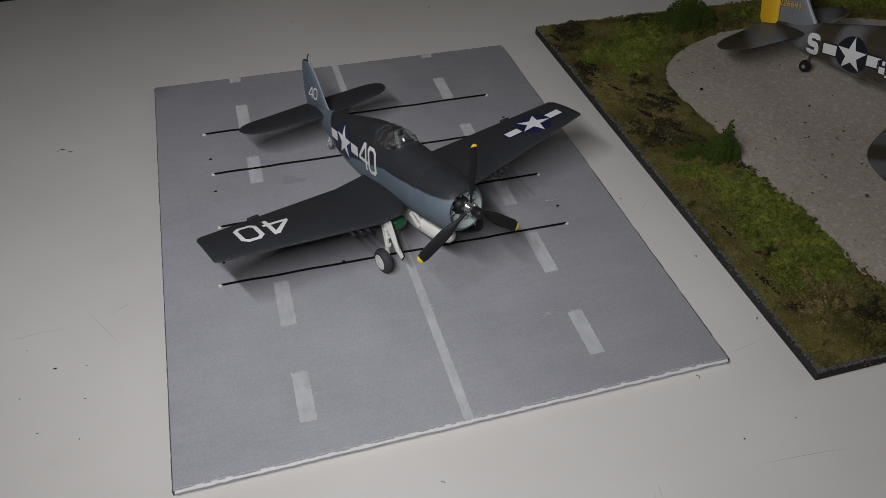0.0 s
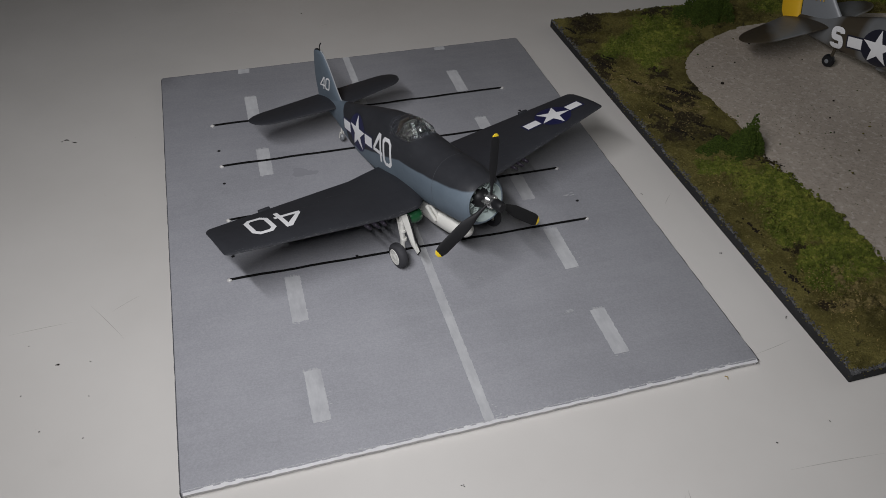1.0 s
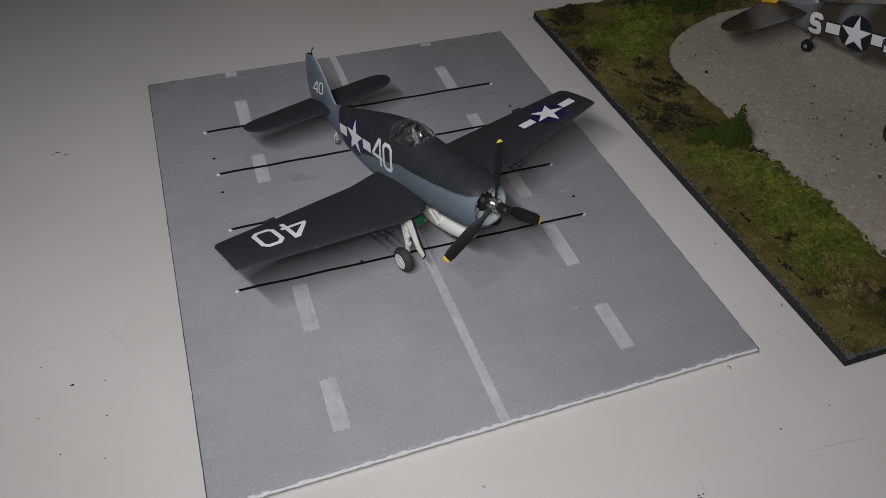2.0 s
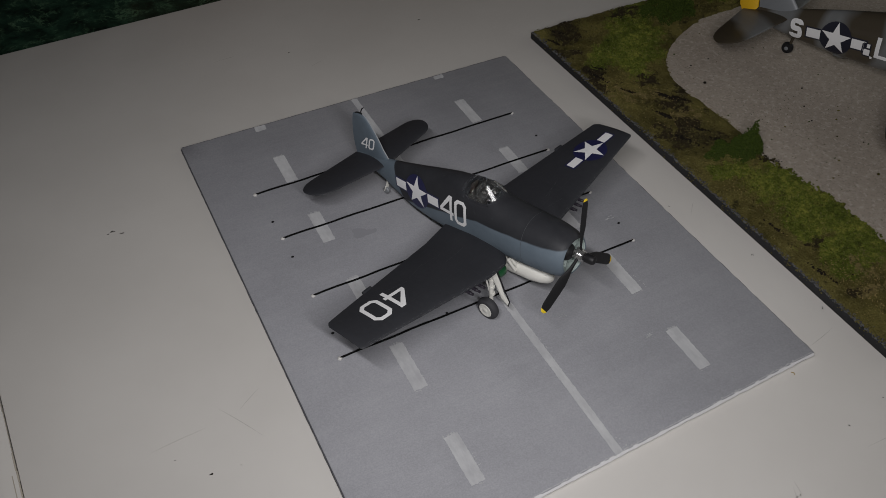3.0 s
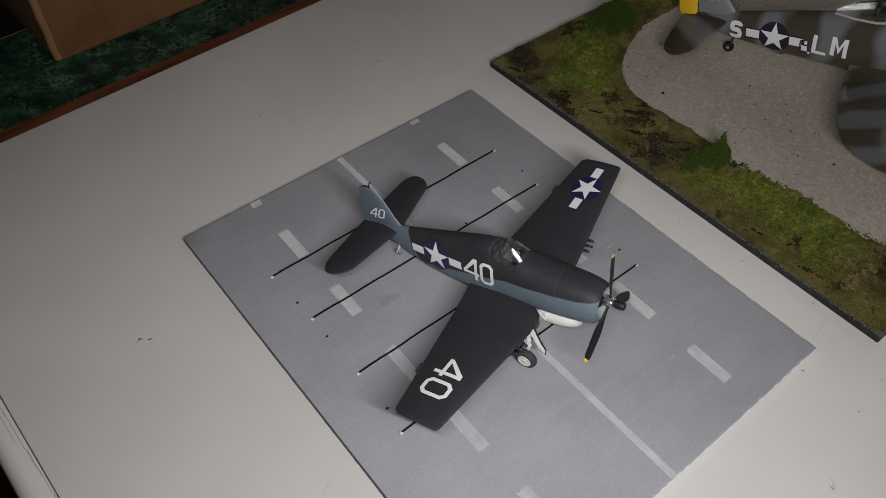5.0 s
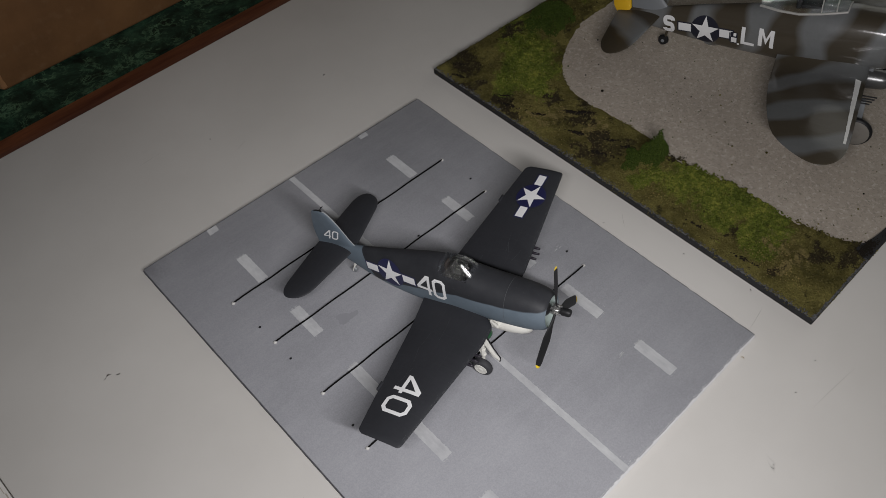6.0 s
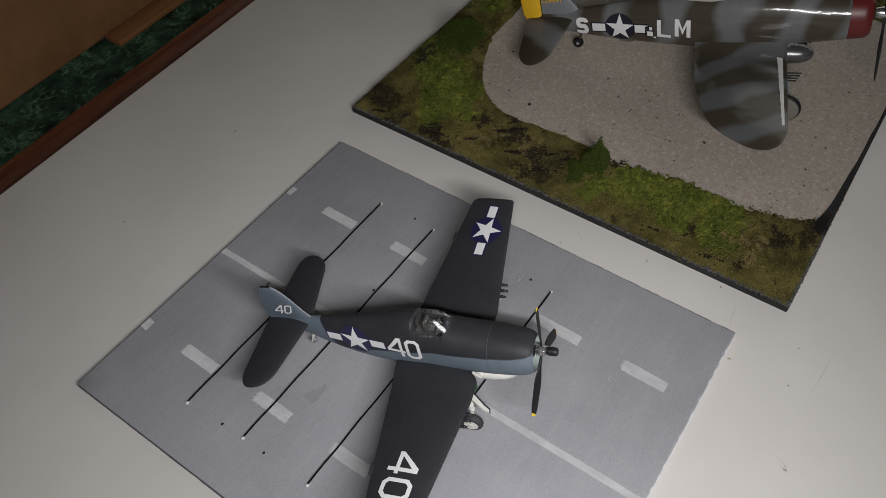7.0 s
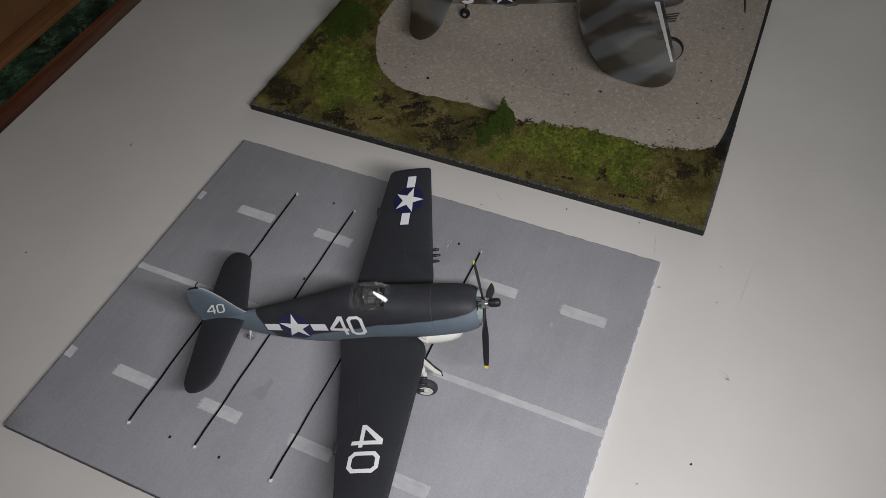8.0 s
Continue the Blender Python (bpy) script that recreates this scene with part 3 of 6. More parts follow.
# ---- white table; its own axes start at the far left corner of the top ----
def white_table():
    top = thing("table", "off-white laminate table with scuffed rounded edge strip", "table", (-117, 393.5, -750), TABLE_TURN)
    top["shift"] = (0, 0, 0.75)
    bm = bmesh.new()
    box(bm, 0.15, 1400, -900, 0, -28, 0, 1.2)
    part("tabletop", bm, LAMINATE, top)
    bm = bmesh.new()
    prof = [(-0.1, 0.15), (-3.5, 0.1)] + [(-5.6 - 8.0 * math.sin(an), -8.0 + 8.0 * math.cos(an)) for an in [i * math.pi / 16 for i in range(9)]] + [(-13.6, -27), (0, -28)]
    loft(bm, [[(x, y, z) for x, z in prof] for y in (0, -300, -600, -900)])
    part("edge_strip", bm, LAMINATE, top, "rounded off-white edge strip with a dirty seam")
    bm = bmesh.new()
    rnd = random.Random(4)
    # the strip has crept away from the top along its length
    for shift, keep, half in ((0.0, 1.0, 0.2), (-1.7, 0.6, 0.13)):
        y = -2.0
        while y > -560:
            ln = rnd.uniform(4, 22)
            x = shift - 2.2 * (1 - smoothstep((-y - 150) / 120)) + rnd.uniform(-0.1, 0.1)
            if rnd.random() < keep:
                w = half * rnd.uniform(0.5, 1.5)
                box(bm, x - w, x + w, y - ln, y, -0.2, 0.22)
            y -= ln + rnd.uniform(0, 1 + 12 * (1 - keep))
    part("seam", bm, GRIME, top, "dirty grey seam along the edge strip", 0)
    for x, y in ((60, -60), (1340, -60), (60, -840), (1340, -840)):
        bm = bmesh.new()
        box(bm, x - 22, x + 22, y - 22, y + 22, -750, -28, 2)
        part("leg", bm, TIMBER, top)


white_table()


# ---- lower green marble side table behind the white one ----
DARKPANEL = paint("black_stained_panel", (0.007, 0.007, 0.006), 0.7, 0.6, 60.0, gloss=0.15)


def side_table():
    tb = thing("side_table", "lower side table with green marble top and reddish wooden edge", "table", (-700, 404, -750), TABLE_TURN)
    tb["shift"] = (0, 0, 0.75)
    bm = bmesh.new()
    box(bm, 0, 1700, 64.8, 178, -84, -62)
    part("marble_top", bm, MARBLE, tb, "dark green marble-print top with pale veins", 0)
    bm = bmesh.new()
    sec = [(46.5, -104), (46.8, -86), (48.2, -77), (50.8, -70.8), (54.8, -67), (60, -65.2), (64.6, -64.4), (64.6, -104)]
    loft(bm, [[(x, y, z) for y, z in sec] for x in (0, 500, 900, 1300, 1700)])
    part("front_edging", bm, TIMBER, tb, "red-brown moulded wooden edging", 50)
    bm = bmesh.new()
    box(bm, 0, 1700, 178.2, 179.6, -90, -61.9, 0.2)
    part("inner_edging", bm, TIMBER, tb)
    bm = bmesh.new()
    box(bm, 0, 1700, 180.2, 540, -90, -64, 1)
    part("dark_panel", bm, DARKPANEL, tb, "black rear panel")
    for x, y in ((60, 90), (1640, 90), (60, 470), (1640, 470)):
        bm = bmesh.new()
        box(bm, x - 25, x + 25, y - 25, y + 25, -750, -90, 2)
        part("leg", bm, TIMBER, tb)


side_table()


# ---- cardboard box and strip on the green table ----
WORNCARD = paint("pale_worn_cardboard", (0.25, 0.125, 0.05), 0.8, 0.25, 200.0, relief=0.5)


def carton():
    th = thing("cardboard_box", "closed brown cardboard box standing on the green table", "box", (20.6, 550.2, -62), Matrix.Rotation(radians(2.8), 4, "Z"))
    bm = bmesh.new()
    box(bm, 0, 420, 0, 240, 0.2, 230, 3, 3)
    part("carton", bm, CARD, th)
    bm = bmesh.new()
    rnd = random.Random(9)
    tube(bm, [(2.6 + rnd.uniform(-0.5, 0.3), 2.6 + rnd.uniform(-0.5, 0.3), 3.2 + 228 * i / 30) for i in range(30)], 3.3, 10)
    part("corner_fold", bm, WORNCARD, th, "crushed pale corner fold")
    st = thing("wooden_strip", "flat strip of orange-brown wood on the green table", "wood strip", (239.6, 539.7, -62), Matrix.Rotation(radians(2.4), 4, "Z"))
    bm = bmesh.new()
    box(bm, 0, 260, 0, 19, 0.1, 5, 0.7)
    part("strip", bm, STRIPWOOD, st)


carton()


# ---- grey runway base: canvas board with markings, cables and pins ----
def runway_base():
    base = thing("runway_base", "grey painted canvas board with worn white runway markings", "display base", (0, 0, 0))
    rnd = random.Random(7)
    bm = bmesh.new()
    box(bm, 0, 203, 0.35, 254, 0.05, 3.0, 0.5, 2)
    part("board", bm, CANVAS, base)
    # raw canvas shows along the front; the other rims carry shade in their colour
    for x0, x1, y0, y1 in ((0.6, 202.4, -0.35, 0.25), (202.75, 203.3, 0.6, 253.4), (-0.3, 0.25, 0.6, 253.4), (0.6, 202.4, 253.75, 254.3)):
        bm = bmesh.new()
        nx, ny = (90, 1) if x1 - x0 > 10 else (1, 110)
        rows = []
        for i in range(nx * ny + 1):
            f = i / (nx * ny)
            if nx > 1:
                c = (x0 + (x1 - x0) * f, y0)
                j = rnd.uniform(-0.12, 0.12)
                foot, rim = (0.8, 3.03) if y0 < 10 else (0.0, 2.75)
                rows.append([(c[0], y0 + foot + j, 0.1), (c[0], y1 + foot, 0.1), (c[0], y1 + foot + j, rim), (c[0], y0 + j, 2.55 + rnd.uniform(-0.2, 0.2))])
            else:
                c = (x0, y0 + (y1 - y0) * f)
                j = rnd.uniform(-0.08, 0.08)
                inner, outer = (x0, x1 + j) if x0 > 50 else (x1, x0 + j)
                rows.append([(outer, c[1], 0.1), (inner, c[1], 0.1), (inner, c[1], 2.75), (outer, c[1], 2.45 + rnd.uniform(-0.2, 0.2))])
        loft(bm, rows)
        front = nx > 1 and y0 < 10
        part("board_edge", bm, PRIMER if front else RIM, base, "raw whitish canvas edge" if front else "dark rim coloured as the board's shaded side", 50)

    def ragged(bm, x0, x1, y0, y1, z, lean=0.0):
        n = max(int((y1 - y0) / 0.8), 4)
        m = max(int((x1 - x0) / 0.8), 4)
        pts = [(x0 + lean * i / n + rnd.uniform(-0.12, 0.12), y0 + (y1 - y0) * i / n) for i in range(n)]
        pts += [(x0 + lean + (x1 - x0) * i / m, y1 + rnd.uniform(-0.2, 0.2)) for i in range(m)]
        pts += [(x1 + lean - lean * i / n + rnd.uniform(-0.15, 0.22), y1 - (y1 - y0) * i / n) for i in range(n)]
        pts += [(x1 - (x1 - x0) * i / m, y0 + rnd.uniform(-0.2, 0.2)) for i in range(m)]
        slab(bm, pts, 2.9, z)

    bm = bmesh.new()
    ragged(bm, 98.0, 101.5, 0.6, 253.6, 3.06, 0.2)
    part("centre_line", bm, MARKING, base, "worn white painted centre line", 0)
    for y0, y1, xl, xr in ((15.0, 37.0, 42.9, 152.9), (61.0, 85.5, 42.7, 153.2), (107.0, 128.0, 41.3, 152.0), (154.5, 175.5, 41.3, 151.4), (202.5, 224.0, 40.6, 150.8), (249.2, 253.6, 40.0, 151.4)):
        for x in (xl, xr):
            bm = bmesh.new()
            ragged(bm, x, x + 6.0, y0 + (1 if x > 100 else 0), y1 + (1.5 if x > 100 and y1 < 250 else 0), 3.05, 0.2)
            part("runway_dash", bm, MARKING, base, "", 0)
            # the brush ran thin past the end of each dash
            if y1 > 250:
                continue
            bm = bmesh.new()
            for _ in range(16):
                cx, far_end = x + rnd.uniform(0.2, 5.8), rnd.random() < 0.7
                cy, ln = (y1 + (1.6 if x > 100 else 0.2) if far_end else y0 + (1 if x > 100 else 0)), rnd.uniform(0.2, 1.1)
                w = rnd.uniform(0.2, 0.5)
                slab(bm, [(cx - w, cy - 0.6), (cx + w, cy - 0.5), (cx + w * 0.7, cy + (ln if far_end else -ln)), (cx - w * 0.6, cy + (ln * 0.8 if far_end else -ln * 0.8))], 2.95, 3.03 + 0.001 * _)
            tagged(part("paint_smear", bm, THINNED, base, "", 0), kind="stuff")
    # brushed-out white smears beside the paint
    for x, y, w, h in ((49.2, 23, 2.4, 3.5), (103.2, 4, 1.5, 3), (101.6, 60, 1.2, 6), (48.4, 70, 1.0, 8), (161.2, 66, 1.0, 5), (174, 107, 3.5, 1.0), (118, 66, 3.0, 0.8), (145, 40, 4.0, 0.6)):
        bm = bmesh.new()
        for _ in range(7):
            cx, cy, ln = x + rnd.uniform(-w, w) * 0.6, y + rnd.uniform(-h, h), rnd.uniform(0.4, 1.0) * w
            slab(bm, [(cx - ln / 2, cy), (cx, cy - 0.14), (cx + ln / 2, cy), (cx, cy + 0.12)], 2.95, 3.03)
        tagged(part("paint_smear", bm, MARKING, base, "", 0), kind="stuff")
    # white primer rubbed through along the front edge
    bm = bmesh.new()
    for _ in range(420):
        x, w, d = rnd.uniform(1, 202), rnd.uniform(0.2, 0.8), rnd.uniform(0.1, 0.4) + (rnd.random() < 0.15) * rnd.uniform(0.1, 0.6)
        slab(bm, [(x - w, 0.8), (x + w, 0.8), (x + w * 0.8, 0.8 + d), (x + w * 0.1, 0.75 + d * 1.1), (x - w * 0.7, 0.8 + d * 0.85)], 2.9, 3.045 + 0.00005 * _)
    tagged(part("rubbed_edge", bm, THINNED, base, "whitish rubbed front edge", 0), kind="stuff")
    # arresting cables with glued ends
    for xl, yl, xr, yr in ((23.2, 200.6, 175.0, 201.2), (25.0, 165.6, 175.4, 164.7), (24.7, 126.0, 175.8, 126.3), (22.2, 89.4, 174.5, 88.9)):
        bm = bmesh.new()
        pts = [(xl + (xr - xl) * i / 24, yl + (yr - yl) * i / 24 + 0.12 * math.sin(i * 1.3), 3.55 + 0.18 * math.sin(i * 0.9) ** 2) for i in range(25)]
        tube(bm, pts, 0.44, 8)
        part("arresting_cable", bm, CORD, base, "black cord laid across the board")
        for x, y in ((xl, yl), (xr, yr)):
            bm = bmesh.new()
            blob(bm, (x, y, 3.25), 1.1, 1.0, 0.75)
            for v in bm.verts:
                v.co += Vector((rnd.uniform(-0.12, 0.12), rnd.uniform(-0.12, 0.12), 0))
            part("cable_end", bm, GLUE, base, "pale blob of glue")
    # dark pin holes and knots
    for x, y, z, r in ((24.6, 178.6, 3.1, 0.85), (25, 152.5, 3.1, 0.8), (24.6, 103, 3.1, 0.85), (176.6, 178, 3.1, 0.8), (175.6, 101.6, 3.1, 0.85), (73, 90, 3.9, 0.7), (124, 166.4, 3.9, 0.8)):
        bm = bmesh.new()
        blob(bm, (x, y, z), r, r * 0.8, 0.5, 1)
        part("pin", bm, BLACK, base)
    # smudge of thinned grey paint
    bm = bmesh.new()
    pts = []
    for i in range(26):
        an = 2 * math.pi * i / 26
        rr = 1 + 0.35 * math.sin(3 * an + 1) + rnd.uniform(-0.15, 0.15)
        pts.append((60.5 + 5.4 * rr * math.cos(an) + 1.5 * math.sin(an), 152.5 + 2.6 * rr * math.sin(an) - 2.0 * math.cos(an)))
    slab(bm, pts, 2.95, 3.02)
    part("smudge", bm, SMUDGE, base, "darker grey smudge", 0)
    return base


SMUDGE = paint("grey_smudge", (0.238, 0.24, 0.258), 0.6, 0.15, 200.0)
runway_base()


# ---- crumbs and scratches on the table ----
def litter():
    rnd = random.Random(12)
    for x, y, r in ((176, 320, 0.8), (85, 320, 0.6), (150, -44, 0.9), (102, -37, 0.7), (186, 1, 0.5), (191, -31, 0.5), (228, 17.5, 0.6), (84.5, -18.5, 0.6), (222.8, 57, 0.5), (208.5, 102, 0.4), (-51, 54, 0.3), (-29, 48, 0.3), (-44, 37, 0.35), (-30, 31, 0.3), (-29, 63.5, 0.3), (-50.4, 76.8, 0.3), (213.7, -28.3, 0.35), (-40, 65, 0.7), (-42, 207, 0.9), (-45.5, 209.6, 0.9), (-48, 209, 0.5)):
        bm = bmesh.new()
        for _ in range(3):
            blob(bm, (x + rnd.uniform(-1, 1) * r, y + rnd.uniform(-0.8, 0.8) * r, 0.16), r * rnd.uniform(0.35, 0.8), r * rnd.uniform(0.2, 0.42), 0.18, 1)
        bm.transform(Matrix.Translation((-x, -y, 0)))
        ob = new("crumb", mesh_of("crumb", bm, DIRT))
        ob.location = (x * MM, y * MM, 0)
        tagged(ob, "tiny dark crumb lying on the white table", "crumb", "crumbs on the table")
    for x0, y0, x1, y1 in ((-58, 84, -36, 85), (-30, 92, -17.7, 71.7), (-22, 87, -12, 93), (148, -46, 151, -40), (152, -44, 153, -38), (215, 92, 222, 99), (223, 7.4, 206, 4.7), (189, -41, 223.5, -44), (92, 300, 100, 303), (40, 330, 55, 331), (300, -60, 306, -75)):
        bm = bmesh.new()
        n = 8
        pts = []
        for side in (1, -1):
            for i in range(n + 1):
                f = i / n if side > 0 else 1 - i / n
                w = 0.09 * math.sin(math.pi * min(max(f, 0.04), 0.96)) * side
                d = Vector((x1 - x0, y1 - y0)).normalized()
                bend = 0.25 * math.sin(f * 3)
                pts.append((x0 + (x1 - x0) * f - d.y * (w + bend), y0 + (y1 - y0) * f + d.x * (w + bend)))
        slab(bm, pts, -0.05, 0.03)
        ob = new("scratch", mesh_of("scratch", bm, SCRATCH, 0))
        tagged(ob, "thin grey scratch in the white tabletop", "scratch", "scratches in the table", kind="structure")
    bm = bmesh.new()
    tube(bm, [(188.6, -1.6, 0.2), (189.2, -2.4, 0.6), (189.0, -3.2, 0.2)], 0.2, 6)
    bm.transform(Matrix.Translation((-189, 2.4, 0)))
    ob = new("grass_crumb", mesh_of("grass_crumb", bm, STRAW))
    ob.location = (0.189, -0.0024, 0)
    tagged(ob, "tiny yellow-green fibre on the white table", "crumb", "crumbs on the table")


litter()

# ---- aircraft builders; own axes: x aft from the propeller hub, y to the right wing, z up ----
def foil(x, t):
    return 5 * t * (0.2969 * math.sqrt(max(x, 0)) - 0.1260 * x - 0.3516 * x * x + 0.2843 * x**3 - 0.1036 * x**4)


def skin_of(rows, upper, power=2.3):
    """The fuselage skin: rows of (a, half width, top, bottom, height of the widest line); upper: rows of (a, roundness above that line)."""
    def low_power(a):
        return table_of(power, a)[0] if isinstance(power, list) else power

    def ring(a, n=40):
        hw, top, low, mid = table_of(rows, a)
        pu = table_of(upper, a)[0]
        pts = []
        for i in range(n):
            an = 2 * math.pi * i / n
            c, s = math.cos(an), math.sin(an)
            e = 2 / (pu if s > 0 else low_power(a))
            y = hw * math.copysign(abs(c) ** e, c)
            z = mid + (top - mid if s > 0 else mid - low) * math.copysign(abs(s) ** e, s)
            pts.append((a, y, z))
        return pts

    def side(a, u, lift, sign=1):
        hw, top, low, mid = table_of(rows, a)
        p = table_of(upper, a)[0] if u > mid else low_power(a)
        f = (u - mid) / ((top - mid) if u > mid else (mid - low))
        f = min(abs(f), 0.995)
        y = hw * (1 - f**p) ** (1 / p)
        return Vector((a, sign * (y + lift), u + lift * 0.6 * (1 if u > mid else -1)))

    return ring, side


def wing_of(le, te, mid, thick):
    """A wing panel: le, te, mid(height) as functions of the way out r; returns (mesh maker, top skin)."""
    def section(r, n=14):
        a0, a1 = le(r), te(r)
        c = a1 - a0
        xs = [(1 - math.cos(math.pi * i / n)) / 2 for i in range(n + 1)]
        t = thick(r)
        up = [(a0 + c * x, r, mid(r) + c * (foil(x, t) + 0.02 * (1 - (2 * x - 1) ** 2))) for x in xs]
        dn = [(a0 + c * x, r, mid(r) - c * (foil(x, t) * 0.8 - 0.02 * (1 - (2 * x - 1) ** 2))) for x in xs[1:-1]][::-1]
        return up + dn

    def make(bm, sign, stations):
        rings = [[(a, sign * r, z) for a, r, z in section(s)] for s in stations]
        return loft(bm, rings)

    def top(a, r, lift):
        a0, a1 = le(abs(r)), te(abs(r))
        x = min(max((a - a0) / (a1 - a0), 0.0), 1.0)
        c = a1 - a0
        return Vector((a, r, mid(abs(r)) + c * (foil(x, thick(abs(r))) + 0.02 * (1 - (2 * x - 1) ** 2)) + lift))

    return make, top


def flat_fin(bm, rows, half):
    """A fin or rudder: rows of (height, front, rear); half its greatest thickness."""
    rings = []
    for k, (u, a0, a1) in enumerate(rows):
        c = a1 - a0
        xs = [(1 - math.cos(math.pi * i / 10)) / 2 for i in range(11)]
        h = half * (1 - 0.5 * k / len(rows)) if k < len(rows) - 1 else half * 0.15
        up = [(a0 + c * x, h * 2 * foil(x, 0.5) / 0.5 + 0.06, u) for x in xs]
        dn = [(a0 + c * x, -h * 2 * foil(x, 0.5) / 0.5 - 0.06, u) for x in xs[1:-1]][::-1]
        rings.append(up + dn)
    return loft(bm, rings)


def insignia(bm, place, c, r, along, spin, lift=0.07, ext=1.62):
    """White star on a blue disc with white bars; materials: 0 blue, 1 white."""
    ex = Vector(along).normalized()
    ey = Vector((-ex.y, ex.x))

    def at(x, y):
        return (c[0] + ex.x * x + ey.x * y, c[1] + ex.y * x + ey.y * y)

    for s in (1, -1):
        decal(bm, [at(s * r * 0.8, -r * 0.36), at(s * r * (ext + 0.09), -r * 0.36), at(s * r * (ext + 0.09), r * 0.36), at(s * r * 0.8, r * 0.36)], place, lift, 1.4, 0)
        decal(bm, [at(s * r * 0.98, -r * 0.27), at(s * r * ext, -r * 0.27), at(s * r * ext, r * 0.27), at(s * r * 0.98, r * 0.27)], place, lift * 2, 1.4, 1)
    decal(bm, ring_points(c, r), place, lift * 1.5, 1.4, 0)
    for kite in star_points(c, r * 0.97, spin):
        decal(bm, kite, place, lift * 2.4, 1.4, 1)
    return bm


def attitude(heading, nose_up):
    """Turns aircraft axes into the world: heading from the -y side towards +x, nose up."""
    h, p = radians(heading), radians(nose_up)
    fwd, up = Vector((math.sin(h), -math.cos(h), 0)), Vector((0, 0, 1))
    left = Vector((math.cos(h), math.sin(h), 0))
    aft = -fwd * math.cos(p) - up * math.sin(p)
    top = up * math.cos(p) - fwd * math.sin(p)
    return Matrix((aft, -left, top)).transposed().to_4x4()


def plane_thing(name, label, hub, turn, ground):
    """An Empty on the ground under the hub; its parts keep axes that start at the hub."""
    foot = Vector((hub[0], hub[1], ground))
    th = thing(name, label, "model airplane", foot, turn)
    off = turn.to_3x3().inverted() @ ((Vector(hub) - foot) * MM)
    th["shift"] = tuple(off)
    return th


def blade_mesh(bm, angle, radius, width, plane_a, pitch0=38, pitch1=18, r0=0.0, r1=1.0):
    """One propeller blade from r0 to r1 of its radius, at an angle from the right wing upward."""
    rings = []
    n = 14
    for i in range(n + 1):
        f = r0 + (r1 - r0) * i / n
        r = radius * f
        if f < 0.16:
            w, t = width * 0.28, width * 0.26
        else:
            g = (f - 0.16) / 0.84
            w = width * (0.30 + 0.70 * smoothstep(g * 2.2)) * (math.sqrt(max(1 - max(g - 0.86, 0) ** 2 / 0.0215, 0.03)))
            t = width * (0.26 - 0.17 * smoothstep(g * 2.5))
        tw = radians(pitch0 + (pitch1 - pitch0) * f)
        out = Vector((0, math.cos(angle), math.sin(angle)))
        around = Vector((0, -math.sin(angle), math.cos(angle)))
        chord = around * math.cos(tw) + Vector((1, 0, 0)) * math.sin(tw)
        nrm = chord.cross(out)
        c = Vector((plane_a, 0, 0)) + out * r
        rings.append([c + chord * (w / 2 * math.cos(2 * math.pi * k / 12)) + nrm * (t / 2 * math.sin(2 * math.pi * k / 12)) for k in range(12)])
    return loft(bm, rings)


def wheel_parts(th, c, axis, r, w, tyre_mat, rim_mat, sub_label="white wheel hub", k_rim=0.63):
    d = Vector(axis).normalized()
    bm = bmesh.new()
    prof = [(-w / 2, r * 0.60)] + [(-w / 2 * math.cos(an), r * 0.72 + r * 0.28 * math.sin(an)) for an in [math.pi * i / 10 for i in range(11)]] + [(w / 2, r * 0.60)]
    turned(bm, c, d, prof, 28)
    wheel = part("wheel", bm, tyre_mat, th, "dark rubber tyre")
    bm = bmesh.new()
    turned(bm, c, d, [(-w * 0.42, r * 0.1), (-w * 0.46, r * 0.3), (-w * 0.40, r * (k_rim - 0.01)), (w * 0.50, r * k_rim), (w * 0.55, r * (k_rim - 0.04)), (w * 0.53, r * 0.52), (w * 0.53, r * 0.26), (w * 0.57, r * 0.22), (w * 0.58, 0.1)], 24)
    for k in range(6):
        an = 2 * math.pi * k / 6
        _, s, u = frame_of(d)
        p = Vector(c) + (s * math.cos(an) + u * math.sin(an)) * (r * 0.38)
        rod(bm, p + d * (w * 0.40), p + d * (w * 0.555), r * 0.07, r * 0.06, 8)
    part("rim", bm, rim_mat, wheel, sub_label)
    return wheel


